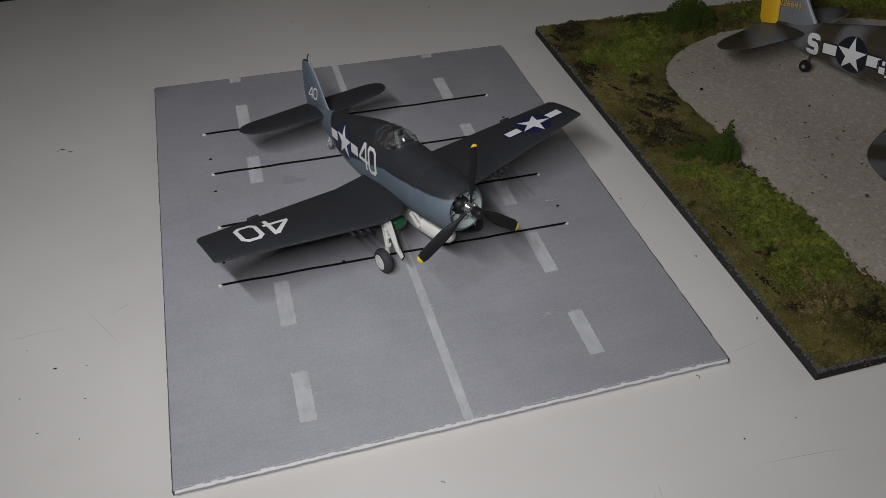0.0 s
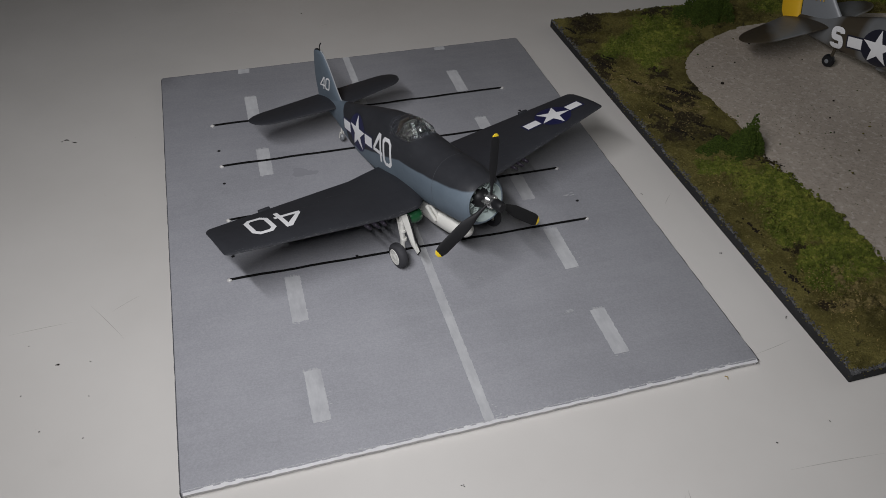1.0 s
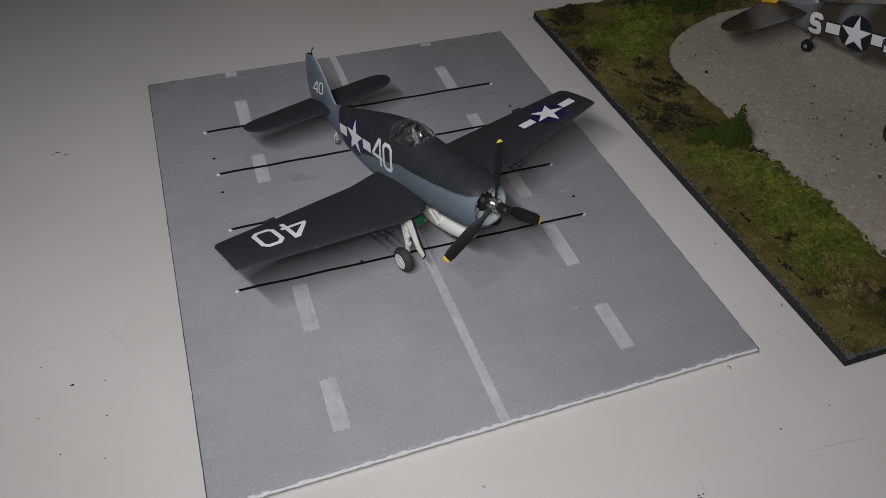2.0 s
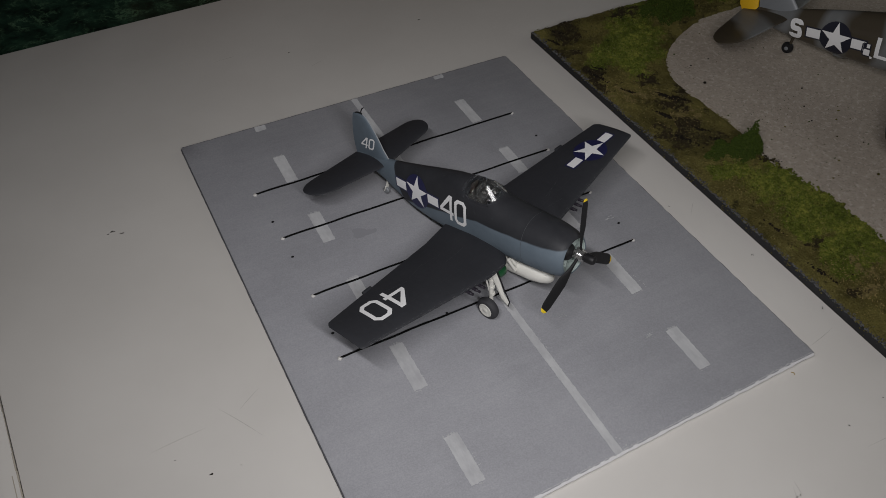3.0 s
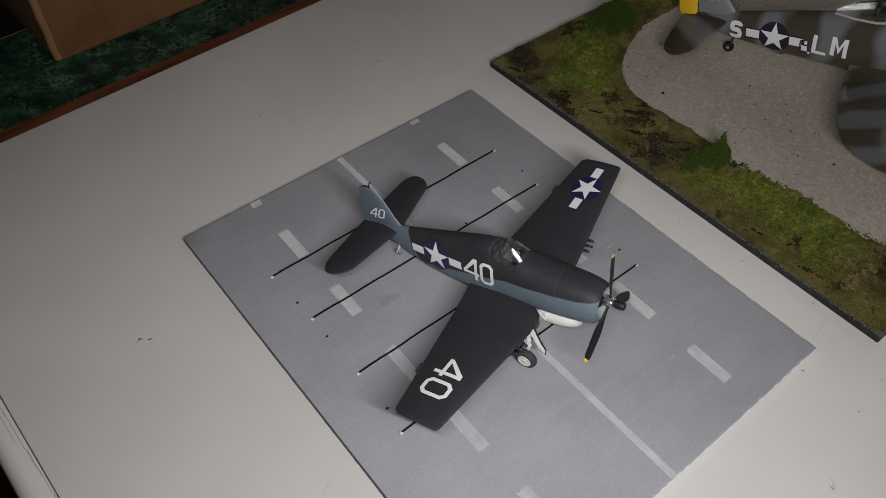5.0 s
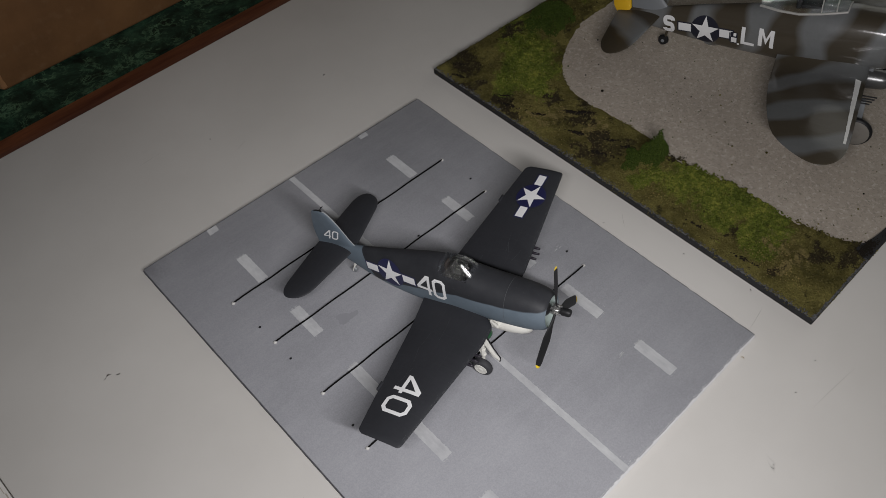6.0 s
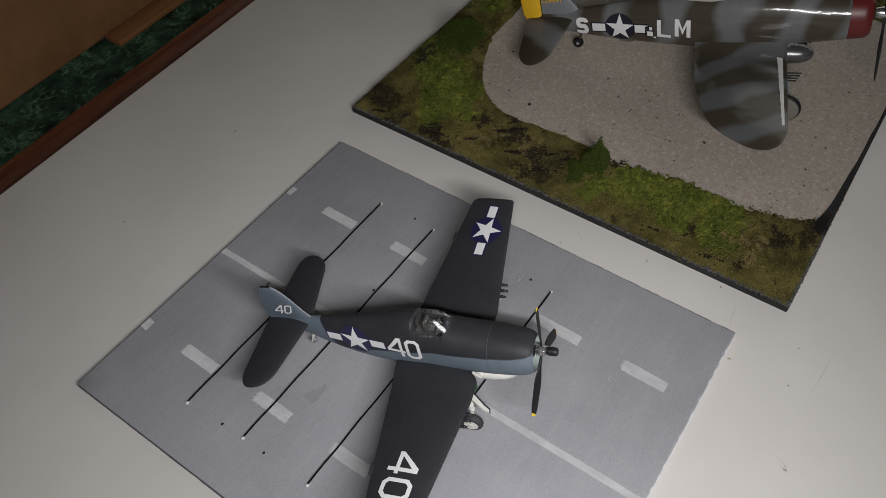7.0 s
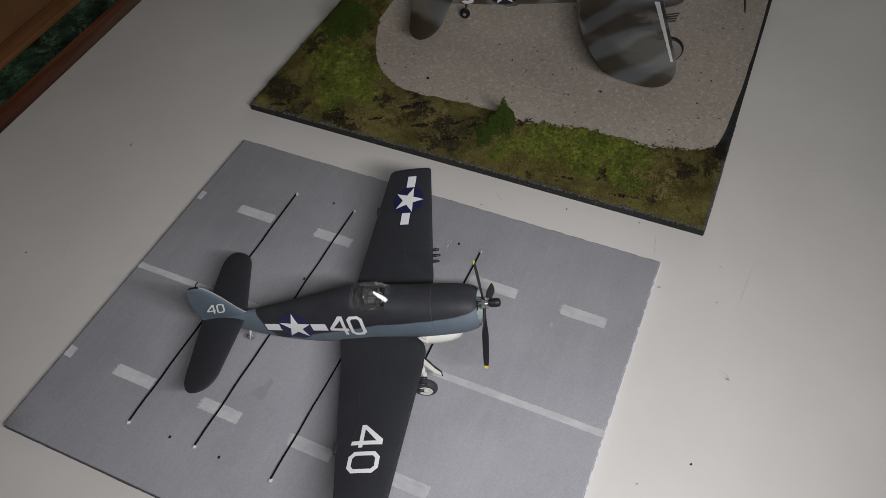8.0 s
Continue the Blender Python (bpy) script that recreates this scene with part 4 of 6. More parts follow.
# ---- navy fighter on the grey base ----
def navy_fighter():
    turn = attitude(18.7, 10.5)
    th = plane_thing("model_fighter", "dark navy propeller fighter model numbered 40, standing on grey base", (118.6, 64.4, 42.3), turn, 3.0)
    rows = [
        # a, half width, top, bottom, widest
        (2.6, 7.9, 7.6, -8.9, -0.5),
        (3.4, 8.6, 8.3, -9.7, -0.5),
        (5.0, 9.3, 9.0, -10.5, -0.5),
        (8.0, 10.0, 9.9, -11.4, -0.5),
        (14.0, 10.6, 10.9, -12.3, -0.5),
        (25.0, 10.9, 11.6, -12.8, -0.8),
        (36.0, 10.5, 12.6, -13.2, -2.0),
        (44.0, 10.1, 13.8, -13.4, -3.0),
        (52.0, 9.5, 15.4, -13.4, -4.6),
        (58.0, 9.3, 16.2, -13.4, -5.6),
        (64.0, 8.7, 15.8, -13.2, -6.2),
        (76.0, 7.5, 13.6, -13.2, -7.0),
        (90.0, 6.1, 10.4, -12.2, -6.6),
        (104.0, 4.3, 7.4, -9.4, -4.4),
        (118.0, 2.4, 5.0, -5.2, -0.8),
        (130.0, 1.2, 3.6, -3.2, 0.0),
        (135.0, 0.6, 2.2, -1.8, 0.2),
    ]
    ring, side = skin_of(rows, [(3, 2.1), (25, 2.15), (46, 2.7), (56, 2.6), (85, 2.2), (130, 2.1)], [(3, 2.2), (30, 2.3), (60, 3.0), (80, 4.0), (105, 3.6), (130, 2.4)])
    # cowling: outer skin, rolled lip and inner wall
    bm = bmesh.new()
    outer = [ring(a) for a in (21.8, 19, 16, 12, 9, 7, 5.6, 4.6, 3.8, 3.2, 2.8)]

    def inset(a, f):
        return [(a, y * f, z * f - 0.4 * (1 - f)) for _, y, z in ring(5.0)]

    loft(bm, outer + [inset(2.4, 0.83), inset(2.45, 0.80), inset(3.2, 0.78), inset(7, 0.775), inset(12.5, 0.775)], cap=False)
    cowl = part("cowling", bm, NAVY, th, "dark cowling with blue-grey sides")
    bm = bmesh.new()
    loft(bm, [inset(2.62, 0.79), inset(2.7, 0.775), inset(3.8, 0.765), inset(9, 0.755)], cap=False)
    part("cowl_lip", bm, PALE, cowl, "pale grey-green inner lip")
    bm = bmesh.new()
    for a, f in ((21.8, 1.004),):
        loft(bm, [[(a - 0.07, y * f, z * f) for _, y, z in ring(a)], [(a + 0.09, y * f, z * f) for _, y, z in ring(a)], [(a + 0.3, y * 0.98, z * 0.98) for _, y, z in ring(a)], [(a - 0.2, y * 0.98, z * 0.98) for _, y, z in ring(a)]], cap=False)
    part("cowl_flap_ring", bm, SEAM, cowl, "scraped grey seam behind the cowling")
    # fuselage with the cockpit cut down behind the windscreen
    bm = bmesh.new()
    rings = []
    stations = [21.85, 23.6] + [25.4 + i * 2.0 for i in range(9)] + [42.0, 42.4, 44, 46, 48, 50, 52, 54, 55.4, 55.8, 58, 61, 64, 67, 70, 74, 78, 82, 86, 90, 94, 98, 102, 106, 110, 114, 118, 122, 126, 130, 133, 135]
    for a in stations:
        pts = ring(a)
        if 42.2 < a < 55.6:
            pts = [(x, y, min(z, 9.6) if abs(y) < 5.6 else min(z, 11.4)) for x, y, z in pts]
        rings.append(pts)
    loft(bm, rings)
    body = part("fuselage", bm, NAVY, th, "dark fuselage with blue-grey lower sides and tail", 40)
    # cockpit fittings
    bm = bmesh.new()
    box(bm, 50.4, 51.6, -2.7, 2.7, 9.6, 14.6, 0.5)
    box(bm, 46.5, 51.2, -2.7, 2.7, 9.6, 11.0, 0.4)
    part("seat", bm, SEAT, body, "grey-brown pilot seat")
    for y0 in (-1.2, 1.2):
        bm = bmesh.new()
        tube(bm, [(50.2, y0, 14.7), (49.9, y0 * 0.9, 13.2), (49.6, y0 * 0.7, 11.6), (48.0, y0 * 0.6, 11.2)], 0.24, 6)
        part("seat_strap", bm, STRAP, body, "greyish seat strap")
    bm = bmesh.new()
    box(bm, 54.2, 55.3, -2.0, 2.0, 9.6, 14.4, 0.8)
    part("headrest", bm, LEATHER, body, "brown armour plate behind the seat")
    bm = bmesh.new()
    box(bm, 42.9, 44.0, -5.2, 5.2, 9.6, 13.2, 0.6)
    part("instrument_panel", bm, BLACK, body)
    for y0 in (-5.4, 5.4):
        bm = bmesh.new()
        box(bm, 43.8, 53.2, y0 - 0.9, y0 + 0.9, 9.5, 10.9, 0.3)
        for k in range(3):
            box(bm, 45 + 2.4 * k, 46 + 2.4 * k, y0 - 0.5, y0 + 0.5, 10.8, 11.3, 0.1)
        part("side_console", bm, SEAT, body)
    bm = bmesh.new()
    rod(bm, (43.6, 0, 13.0), (44.4, 0, 14.4), 0.5, 0.35, 8)
    box(bm, 44.0, 44.8, -1.0, 1.0, 14.2, 15.4, 0.2)
    part("gunsight", bm, SILVER, body)
    bm = bmesh.new()
    box(bm, 42.5, 55.3, -5.5, 5.5, 9.62, 9.8)
    part("cockpit_floor", bm, SEAT, body, "dull grey cockpit floor")
    # canopy: bowed glass with frames
    arcs = [(39.6, 3.6, 12.3, 0.5), (41.6, 5.6, 11.7, 3.0), (44.0, 6.7, 11.3, 5.0), (46.6, 7.1, 11.1, 5.7), (50.2, 7.1, 11.1, 5.7), (53.6, 6.9, 11.3, 5.4), (57.0, 6.2, 12.0, 4.4)]

    def arc(a, hw, z0, h, n=14, grow=0.0):
        return [(a, (hw + grow) * math.cos(math.pi * i / n), z0 + (h + grow) * math.sin(math.pi * i / n) ** 0.8) for i in range(n + 1)]

    bm = bmesh.new()
    loft(bm, [arc(*row) for row in arcs], cap=False, closed=False)
    loft(bm, [arc(row[0], row[1], row[2], row[3], 14, -0.25) for row in arcs], cap=False, closed=False)
    glass = part("canopy", bm, GLASS, th, "clear plastic bubble canopy")
    glass.visible_shadow = False
    for row in (arcs[1], arcs[2], (48.4, 7.1, 11.1, 5.7), (53.0, 6.95, 11.2, 5.5), arcs[6]):
        bm = bmesh.new()
        tube(bm, arc(*row, 16, 0.02), 0.13, 6)
        part("canopy_frame", bm, DARK, glass)
    for s in (1, -1):
        bm = bmesh.new()
        tube(bm, [(a, s * (hw + 0.1), z0 + 0.1) for a, hw, z0, _ in arcs], 0.32, 6)
        part("canopy_rail", bm, DARK, glass)
        bm = bmesh.new()
        tube(bm, [(39.9, s * 1.6, 12.9), (41.6, s * 2.2, 14.6), (44.0, s * 2.5, 16.2)], 0.2, 6)
        part("windscreen_post", bm, DARK, glass)

    # flat pane on each side of the windscreen, cut and tilted to form its glint
        bm = bmesh.new()
        facing, run = Vector((-0.408, 0.600, 0.688)), Vector((5.39, -2.0, 4.93)).normalized()
        wide = facing.cross(run)
        quad = [Vector((43.1, 2.9, 15.4)) + facing * 0.35 + run * x + wide * y for x, y in ((-3.7, -0.75), (-3.5, 0.7), (0.4, 0.95), (3.4, 0.5), (3.5, -0.35), (-1.2, -0.95))]
        quad = [(v.x, s * v.y, v.z) for v in quad]
        loft(bm, [quad, [(a, r + s * 0.15, u + 0.2) for a, r, u in quad]])
        part("glint_pane", bm, PANE, glass, "flat glossy sliver shaped and tilted for the windscreen glint", 0).visible_shadow = False

    # wings: flat centre, raised outer panels, squared tips
    R = 89.0

    def le(r):
        base = (27.4 if r < 24 else 27.4 + (r - 24) * 0.085) + 2.8 * max((15.5 - r) / 5, 0) ** 2
        return base + 1.1 * max((r - (R - 1.5)) / 1.5, 0) ** 2

    def te(r):
        base = 68.0 - max(r - 9, 0) * 0.172
        return base - 2.2 * max((r - (R - 2.2)) / 2.2, 0) ** 2

    def mid(r):
        return -8.6 + max(r - 24, 0) * 0.132

    def thick(r):
        return (0.135 - 0.05 * r / R) * (1 - 0.75 * max((r - (R - 2.5)) / 2.5, 0) ** 2)

    make, top = wing_of(le, te, mid, thick)
    stations = [6, 8, 9.5, 11, 12.5, 14, 16, 20, 24, 28, 36, 44, 52, 60, 68, 76, 82, 85.5, 86.5, 87.4, 88.1, 88.6, 89]
    for s in (1, -1):
        bm = bmesh.new()
        make(bm, s, stations)
        wing = part("wing", bm, DARK, th, "dark sea-grey tapered wing with squared tip", 45)
        # engraved lines: flap and aileron edges, ribs, gun bay
        lines = [((52.5, 12), (51.5, 44)), ((51.5, 44), (48.5, 84)), ((51.5, 44), (60.8, 44)), ((28.4, 27), (63.5, 27)), ((38, 12), (38.5, 60)), ((30.5, 44), (47, 44)), ((36, 31), (46, 31)), ((36, 39), (46, 39)), ((46, 31), (46, 39)), ((48.6, 84), (53.8, 84)), ((33, 60), (50, 60)), ((33, 72), (49, 72))]
        for p, q in lines:
            bm = bmesh.new()
            decal(bm, [(x, s * y) for x, y in stroke(p, q, 0.13)], top, 0.035, 2.5)
            part("panel_line", bm, PANEL, wing, "", 0)
        # chipped leading edge
        bm = bmesh.new()
        rnd = random.Random(3 + s)
        for _ in range(100):
            r = rnd.uniform(13, 87)
            a = le(r) + abs(rnd.gauss(0, 0.5))
            ln, w = rnd.uniform(0.4, 2.2), rnd.uniform(0.05, 0.16)
            decal(bm, [(a, s * r), (a + w, s * (r + ln * 0.4)), (a + w * 0.3, s * (r + ln))], top, 0.05, 3)
        tagged(part("paint_wear", bm, RUBBED, wing, "greyish rubbed paint along the leading edge", 0), kind="stuff")
        for _ in range(4):
            bm = bmesh.new()
            r, a = rnd.uniform(14, 50), rnd.uniform(34, 56)
            dr, da = rnd.uniform(3, 14), rnd.uniform(-3, 3)
            decal(bm, [(x, s * y) for x, y in stroke((a, r), (a + da, r + dr), 0.06)], top, 0.03, 2.5)
            part("scratch", bm, SEAM, wing, "", 0)
        # small dark trim bulge on the trailing edge
        bm = bmesh.new()
        box(bm, te(60) - 1.2, te(60) + 0.2, s * 64 - 2.4, s * 64 + 2.4, mid(64) - 0.6, mid(64) + 0.7, 0.3)
        part("trim_tab", bm, DARK, wing)
        for k, r in enumerate((30.2, 33.4, 36.6)):
            r += 3.0 if s < 0 else 0.0
            bm = bmesh.new()
            turned(bm, (le(r) + 2, s * r, mid(r) - 0.7), (-1, 0, 0), [(0, 0.75), (3.6, 0.75), (3.8, 0.6), (4.8 + 0.6 * (k == 1), 0.58), (4.9 + 0.6 * (k == 1), 0.3)], 10)
            part("gun_barrel", bm, GUNMETAL, wing, "short dark gun barrel")
        # landing gear
        y = s * 21.2
        bm = bmesh.new()
        rod(bm, (30.0, s * 20.4, -10), (31.1, y, -27.0), 1.1, 0.9, 10)
        rod(bm, (31.1, y - s * 0.4, -27.6), (31.1, y + s * 2.6, -27.7), 0.8, 0.7, 10)
        rod(bm, (36.0, s * 19.5, -10), (31.2, y, -20.5), 0.5, 0.45, 8)
        for k in range(3):
            rod(bm, (30.2 + 0.18 * k, s * 20.6, -13.0 - 4 * k), (30.2 + 0.2 * k, s * 20.6, -14.0 - 4 * k), 1.35, 1.35, 10)
        leg = part("gear_leg", bm, CREAM, th, "white main gear leg")
        bm = bmesh.new()
        plate = [(28.8, 21.6, -9.4), (28.8, 18.9, -9.4), (26.9, 18.6, -16.0), (25.6, 18.2, -21.5), (23.7, 17.6, -25.6), (23.3, 18.9, -26.3), (25.6, 19.9, -22.6), (26.8, 20.6, -17.0)]
        loft(bm, [[(a, s * r, u) for a, r, u in plate], [(a + 0.7, s * r, u + 0.1) for a, r, u in plate]])
        part("gear_door", bm, CREAM, leg, "white gear door plate", 0)
        bm = bmesh.new()
        tube(bm, [(28.2, s * 18.5, -10), (26.0, s * 18.0, -18.5), (23.6, s * 17.6, -25.2), (23.3, s * 19.2, -26.2)], 0.34, 6)
        part("brake_line", bm, BLACK, leg)
        wheel_parts(th, (31.1, y + s * 2.2, -28.4), (0, s, 0), 5.4, 3.9, RUBBER, CREAM)
    # decals on the wings
    bm = bmesh.new()
    forty(top, (51.8, 54.2), (0, 1), (-1, 0), 10.3, 13.3, 1.75, 1.9, bm, 0.09)
    part("wing_number", bm, WHITE, th, "white block number 40", 0)
    bm = bmesh.new()
    insignia(bm, top, (42.9, -68.2), 8.1, (0.06, 1), math.pi, 0.07, 1.84)
    part("wing_insignia", bm, [INSIGNIA, WHITE], th, "white star on dark blue disc with bars", 0)
    # fuselage decals on both sides
    for s in (1, -1):
        def on_side(a, u, lift, s=s):
            return side(a, u, lift, s)

        bm = bmesh.new()
        insignia(bm, on_side, (87.2, -0.1), 8.2, (1, -0.06), math.pi / 2, 0.07, 1.9)
        part("fuselage_insignia", bm, [INSIGNIA, WHITE], th, "white star on dark blue disc with bars", 0)
        bm = bmesh.new()
        if s > 0:
            forty(on_side, (70.3, -4.4), (-1, 0.05), (0, 1), 9.2, 12.5, 1.6, 0.7, bm, 0.09, 0.80)
        else:
            forty(on_side, (53.0, -3.5), (1, -0.05), (0, 1), 9.2, 12.5, 1.6, 0.7, bm, 0.09, 0.80)
        part("fuselage_number", bm, WHITE, th, "white block number 40", 0)

    # tail
    def span_cut(r):
        return math.sqrt(max(1 - max((r - 29.0) / 10.6, 0) ** 2.7, 0.004))

    def sle(r):
        m, h = (123.8 + r * 0.075), (11.3 - r * 0.10)
        return m + 1.6 * (1 - span_cut(r)) - h * span_cut(r)

    def ste(r):
        m, h = (123.8 + r * 0.075), (11.3 - r * 0.10)
        return m + 1.6 * (1 - span_cut(r)) + h * span_cut(r)

    smake, stop = wing_of(sle, ste, lambda r: 2.3, lambda r: 0.10)
    for s in (1, -1):
        bm = bmesh.new()
        smake(bm, s, [0.8, 6, 12, 18, 24, 28, 30.5, 32.5, 34.2, 35.6, 36.8, 37.7, 38.4, 38.9, 39.25, 39.5, 39.58])
        tail = part("tailplane", bm, DARK, th, "dark rounded tailplane", 45)
        bm = bmesh.new()
        decal(bm, [(x, s * y) for x, y in stroke((125, 2.5), (125, 36), 0.16)], stop, 0.04, 3)
        part("panel_line", bm, PANEL, tail, "", 0)
    bm = bmesh.new()
    flat_fin(bm, [(-1.5, 110, 135.2), (2.0, 104.5, 135.8), (4.2, 109.0, 135.8), (6.5, 112.0, 136.0), (10, 114.3, 136.0), (14, 116.2, 135.5), (18, 118.2, 134.7), (22, 120.7, 133.6), (24.2, 122.4, 132.9), (25.5, 123.6, 131.7), (26.1, 124.6, 130.0)], 1.25)
    fin = part("fin", bm, BLUE, th, "blue-grey fin and rudder", 45)

    def on_fin(a, u, lift, s=1):
        return Vector((a, s * (1.35 - 0.04 * max(u, 0) + lift - 0.018 * abs(a - 126) ** 1.0 * 0.5 + 0.25), u))

    for s in (1, -1):
        bm = bmesh.new()
        place = lambda a, u, lift, s=s: on_fin(a, u, lift, s)
        if s > 0:
            forty(place, (129.7, 7.4), (-1, 0.1), (-0.3, 0.95), 4.8, 6.8, 0.85, 0.6, bm, 0.05, 0.85)
        else:
            forty(place, (120.0, 8.3), (1, -0.1), (-0.3, 0.95), 4.8, 6.8, 0.85, 0.6, bm, 0.05, 0.85)
        part("tail_number", bm, WHITE, fin, "small white number 40", 0)
    bm = bmesh.new()
    tube(bm, [(110.4, 0, 5.0), (112.0, 0, 6.6), (114.2, 0, 10.0), (116.1, 0, 14.0), (118.1, 0, 18.0), (120.6, 0, 22.0), (122.5, 0, 24.4), (123.9, 0, 25.7), (125.4, 0, 26.2)], 0.28, 6)
    part("fin_edge", bm, CHIP, fin, "fin edge worn to pale primer")
    # shadow band along the fin top, modelled as a black tube
    bm = bmesh.new()
    tube(bm, [(125.4, 0, 26.1), (127.0, 0, 26.4), (129.0, 0, 26.2), (130.6, 0, 25.6)], 0.4, 8)
    part("fin_top_shade", bm, BLACK, fin, "black tube drawn as the shadow band on the fin top")
    bm = bmesh.new()
    tube(bm, [(126.4, 0, 26.0), (126.0, 0, 27.6), (125.0, 0, 29.2), (123.6, 0, 30.2)], 0.28, 6)
    part("aerial_post", bm, BLACK, fin)
    bm = bmesh.new()
    rod(bm, (113.5, 0, -4.0), (117.2, 0, -12.5), 0.6, 0.5, 8)
    for s in (1, -1):
        rod(bm, (116.6, s * 0.9, -11.6), (118.2, s * 0.9, -15.0), 0.3, 0.3, 6)
    tw = part("tail_gear", bm, CREAM, th, "white tail wheel strut")
    bm = bmesh.new()
    turned(bm, (117.6, 0, -14.6), (0, 1, 0), [(-0.9, 0.7), (-0.8, 1.6), (0, 1.9), (0.8, 1.6), (0.9, 0.7)], 18)
    part("tail_tyre", bm, GREY, tw)
    # belly tank, rack and a green bulge in place of the wheel well
    bm = bmesh.new()
    turned(bm, (13.4, 0, -19.2), (1, 0, -0.03), [(0, 0.3), (0.5, 1.5), (1.8, 2.7), (5, 3.9), (11, 4.8), (22, 5.0), (32, 4.2), (42, 2.8), (49, 1.2), (52, 0.2)], 24)
    tank = part("drop_tank", bm, CREAM, th, "cream-white belly fuel tank")
    bm = bmesh.new()
    box(bm, 22, 26, -1.8, 1.8, -15, -12.0, 0.3)
    box(bm, 40, 42, -1.2, 1.2, -16, -12.0, 0.3)
    part("tank_rack", bm, CREAM, tank)
    bm = bmesh.new()
    turned(bm, (31.6, 10.6, -13.8), (-0.04, 1, 0.05), [(0, 0.3), (0.4, 1.5), (1.3, 2.6), (2.8, 3.1), (4.6, 3.0), (6.4, 2.4), (8.0, 1.6), (8.8, 0.5)], 22)
    part("green_bulge", bm, GREEN, th, "glossy green rounded bulge at the wheel well")
    for r0 in (6.0, 7.8):
        bm = bmesh.new()
        rod(bm, (31.5, r0, -12), (30.0, r0 - 2.4, -19.0), 0.8, 0.7, 8)
        part("tank_strut", bm, CREAM, tank)
    # engine and propeller
    bm = bmesh.new()
    turned(bm, (7.6, 0, 0), (1, 0, 0), [(0, 3.6), (0.1, 7.2), (0.8, 7.5), (1.4, 7.2), (1.6, 3.6)], 30)
    for k in range(9):
        an = 2 * math.pi * k / 9 + 0.2
        c, s = math.cos(an), math.sin(an)
        for j in range(6):
            r0 = 3.2 + j * 0.66
            rod(bm, (6.6, r0 * c, r0 * s), (6.6, (r0 + 0.42) * c, (r0 + 0.42) * s), 1.35 - 0.05 * j, None, 10)
        rod(bm, (5.6, 2.9 * c, 2.9 * s), (5.4, 6.8 * c, 6.8 * s), 0.28, 0.24, 6)
    eng = part("engine", bm, PALE, th, "pale radial engine with nine cylinders")
    bm = bmesh.new()
    turned(bm, (3.0, 0, 0), (1, 0, 0), [(0, 0.9), (0.4, 2.0), (1.4, 3.2), (2.8, 3.9), (4.6, 4.2), (5.4, 4.2)], 22)
    part("gearbox", bm, BLACK, eng, "black gearbox dome")
    bm = bmesh.new()
    turned(bm, (-1.9, 0, 0), (1, 0, 0), [(0, 1.5), (0.4, 2.3), (1.2, 2.7), (1.7, 2.2), (2.4, 2.75), (3.2, 2.6), (3.7, 1.9), (4.9, 1.2)], 16)
    for k in range(6):
        an = 2 * math.pi * k / 6
        rod(bm, (-1.7, 2.1 * math.cos(an), 2.1 * math.sin(an)), (2.2, 2.3 * math.cos(an), 2.3 * math.sin(an)), 0.55, 0.5, 8)
    prop = part("propeller", bm, SILVER, th, "three-bladed propeller with silver hub")
    prop.matrix_basis = Matrix.Translation((0, -0.0006, 0.0008)) @ prop.matrix_basis
    bm = bmesh.new()
    turned(bm, (-7.0, 0, 0), (1, 0, 0), [(0, 0.8), (0.2, 1.5), (0.8, 1.9), (2.4, 2.0), (4.2, 2.0), (4.5, 1.7), (5.4, 1.6)], 18)
    part("hub_dome", bm, BLACK, prop, "black hub dome")
    for deg, sense, reach, wide in ((98, -0.3, 25.8, 3.4), (-27, 1.2, 28.2, 4.6), (-141, -0.8, 29.0, 4.8)):
        # angles from the right wing upward
        an = radians(deg)
        bm = bmesh.new()
        blade_mesh(bm, an, reach, wide, 0.2, 34 * sense, 16 * sense, r0=0.04, r1=0.96)
        blade = part("blade", bm, BLACK, prop, "black propeller blade")
        bm = bmesh.new()
        blade_mesh(bm, an, reach, wide + 0.04, 0.2, 34 * sense, 16 * sense, r0=0.96, r1=1.0)
        part("blade_tip", bm, LEMON, blade, "yellow blade tip")
    return th


LEMON = paint("lemon_yellow_paint", (0.70, 0.50, 0.016), 0.55, 0.15)
RUBBED = paint("rubbed_grey_paint", (0.058, 0.060, 0.064), 0.65, 0.4, 300.0)
GUNMETAL = paint("purplish_gunmetal", (0.015, 0.012, 0.019), 0.5, 0.3)
STRAP = paint("grey_strap", (0.085, 0.082, 0.076), 0.7, 0.2)
PANE = clear("glossy_pane", 1.45, 0.26)
PANEL = paint("engraved_panel_line", (0.020, 0.021, 0.023), 0.7, 0.2)
SEAM = paint("scraped_seam", (0.058, 0.060, 0.064), 0.55, 0.5, 300.0)
CHIP = paint("worn_pale_primer", (0.26, 0.27, 0.28), 0.6, 0.3)
navy_fighter()

# ---- grass diorama board ----
PAVE = [(400, 233), (372, 231), (342, 230), (318, 222), (296, 210), (281, 193), (277, 170), (279, 145), (279, 125), (274, 104), (278, 82), (281, 60), (280, 36), (284, 14), (291, -4), (310, -11), (390, -14), (470, -13), (491, -8), (495, 60), (495, 140), (493, 176), (472, 204), (452, 220), (426, 229)]


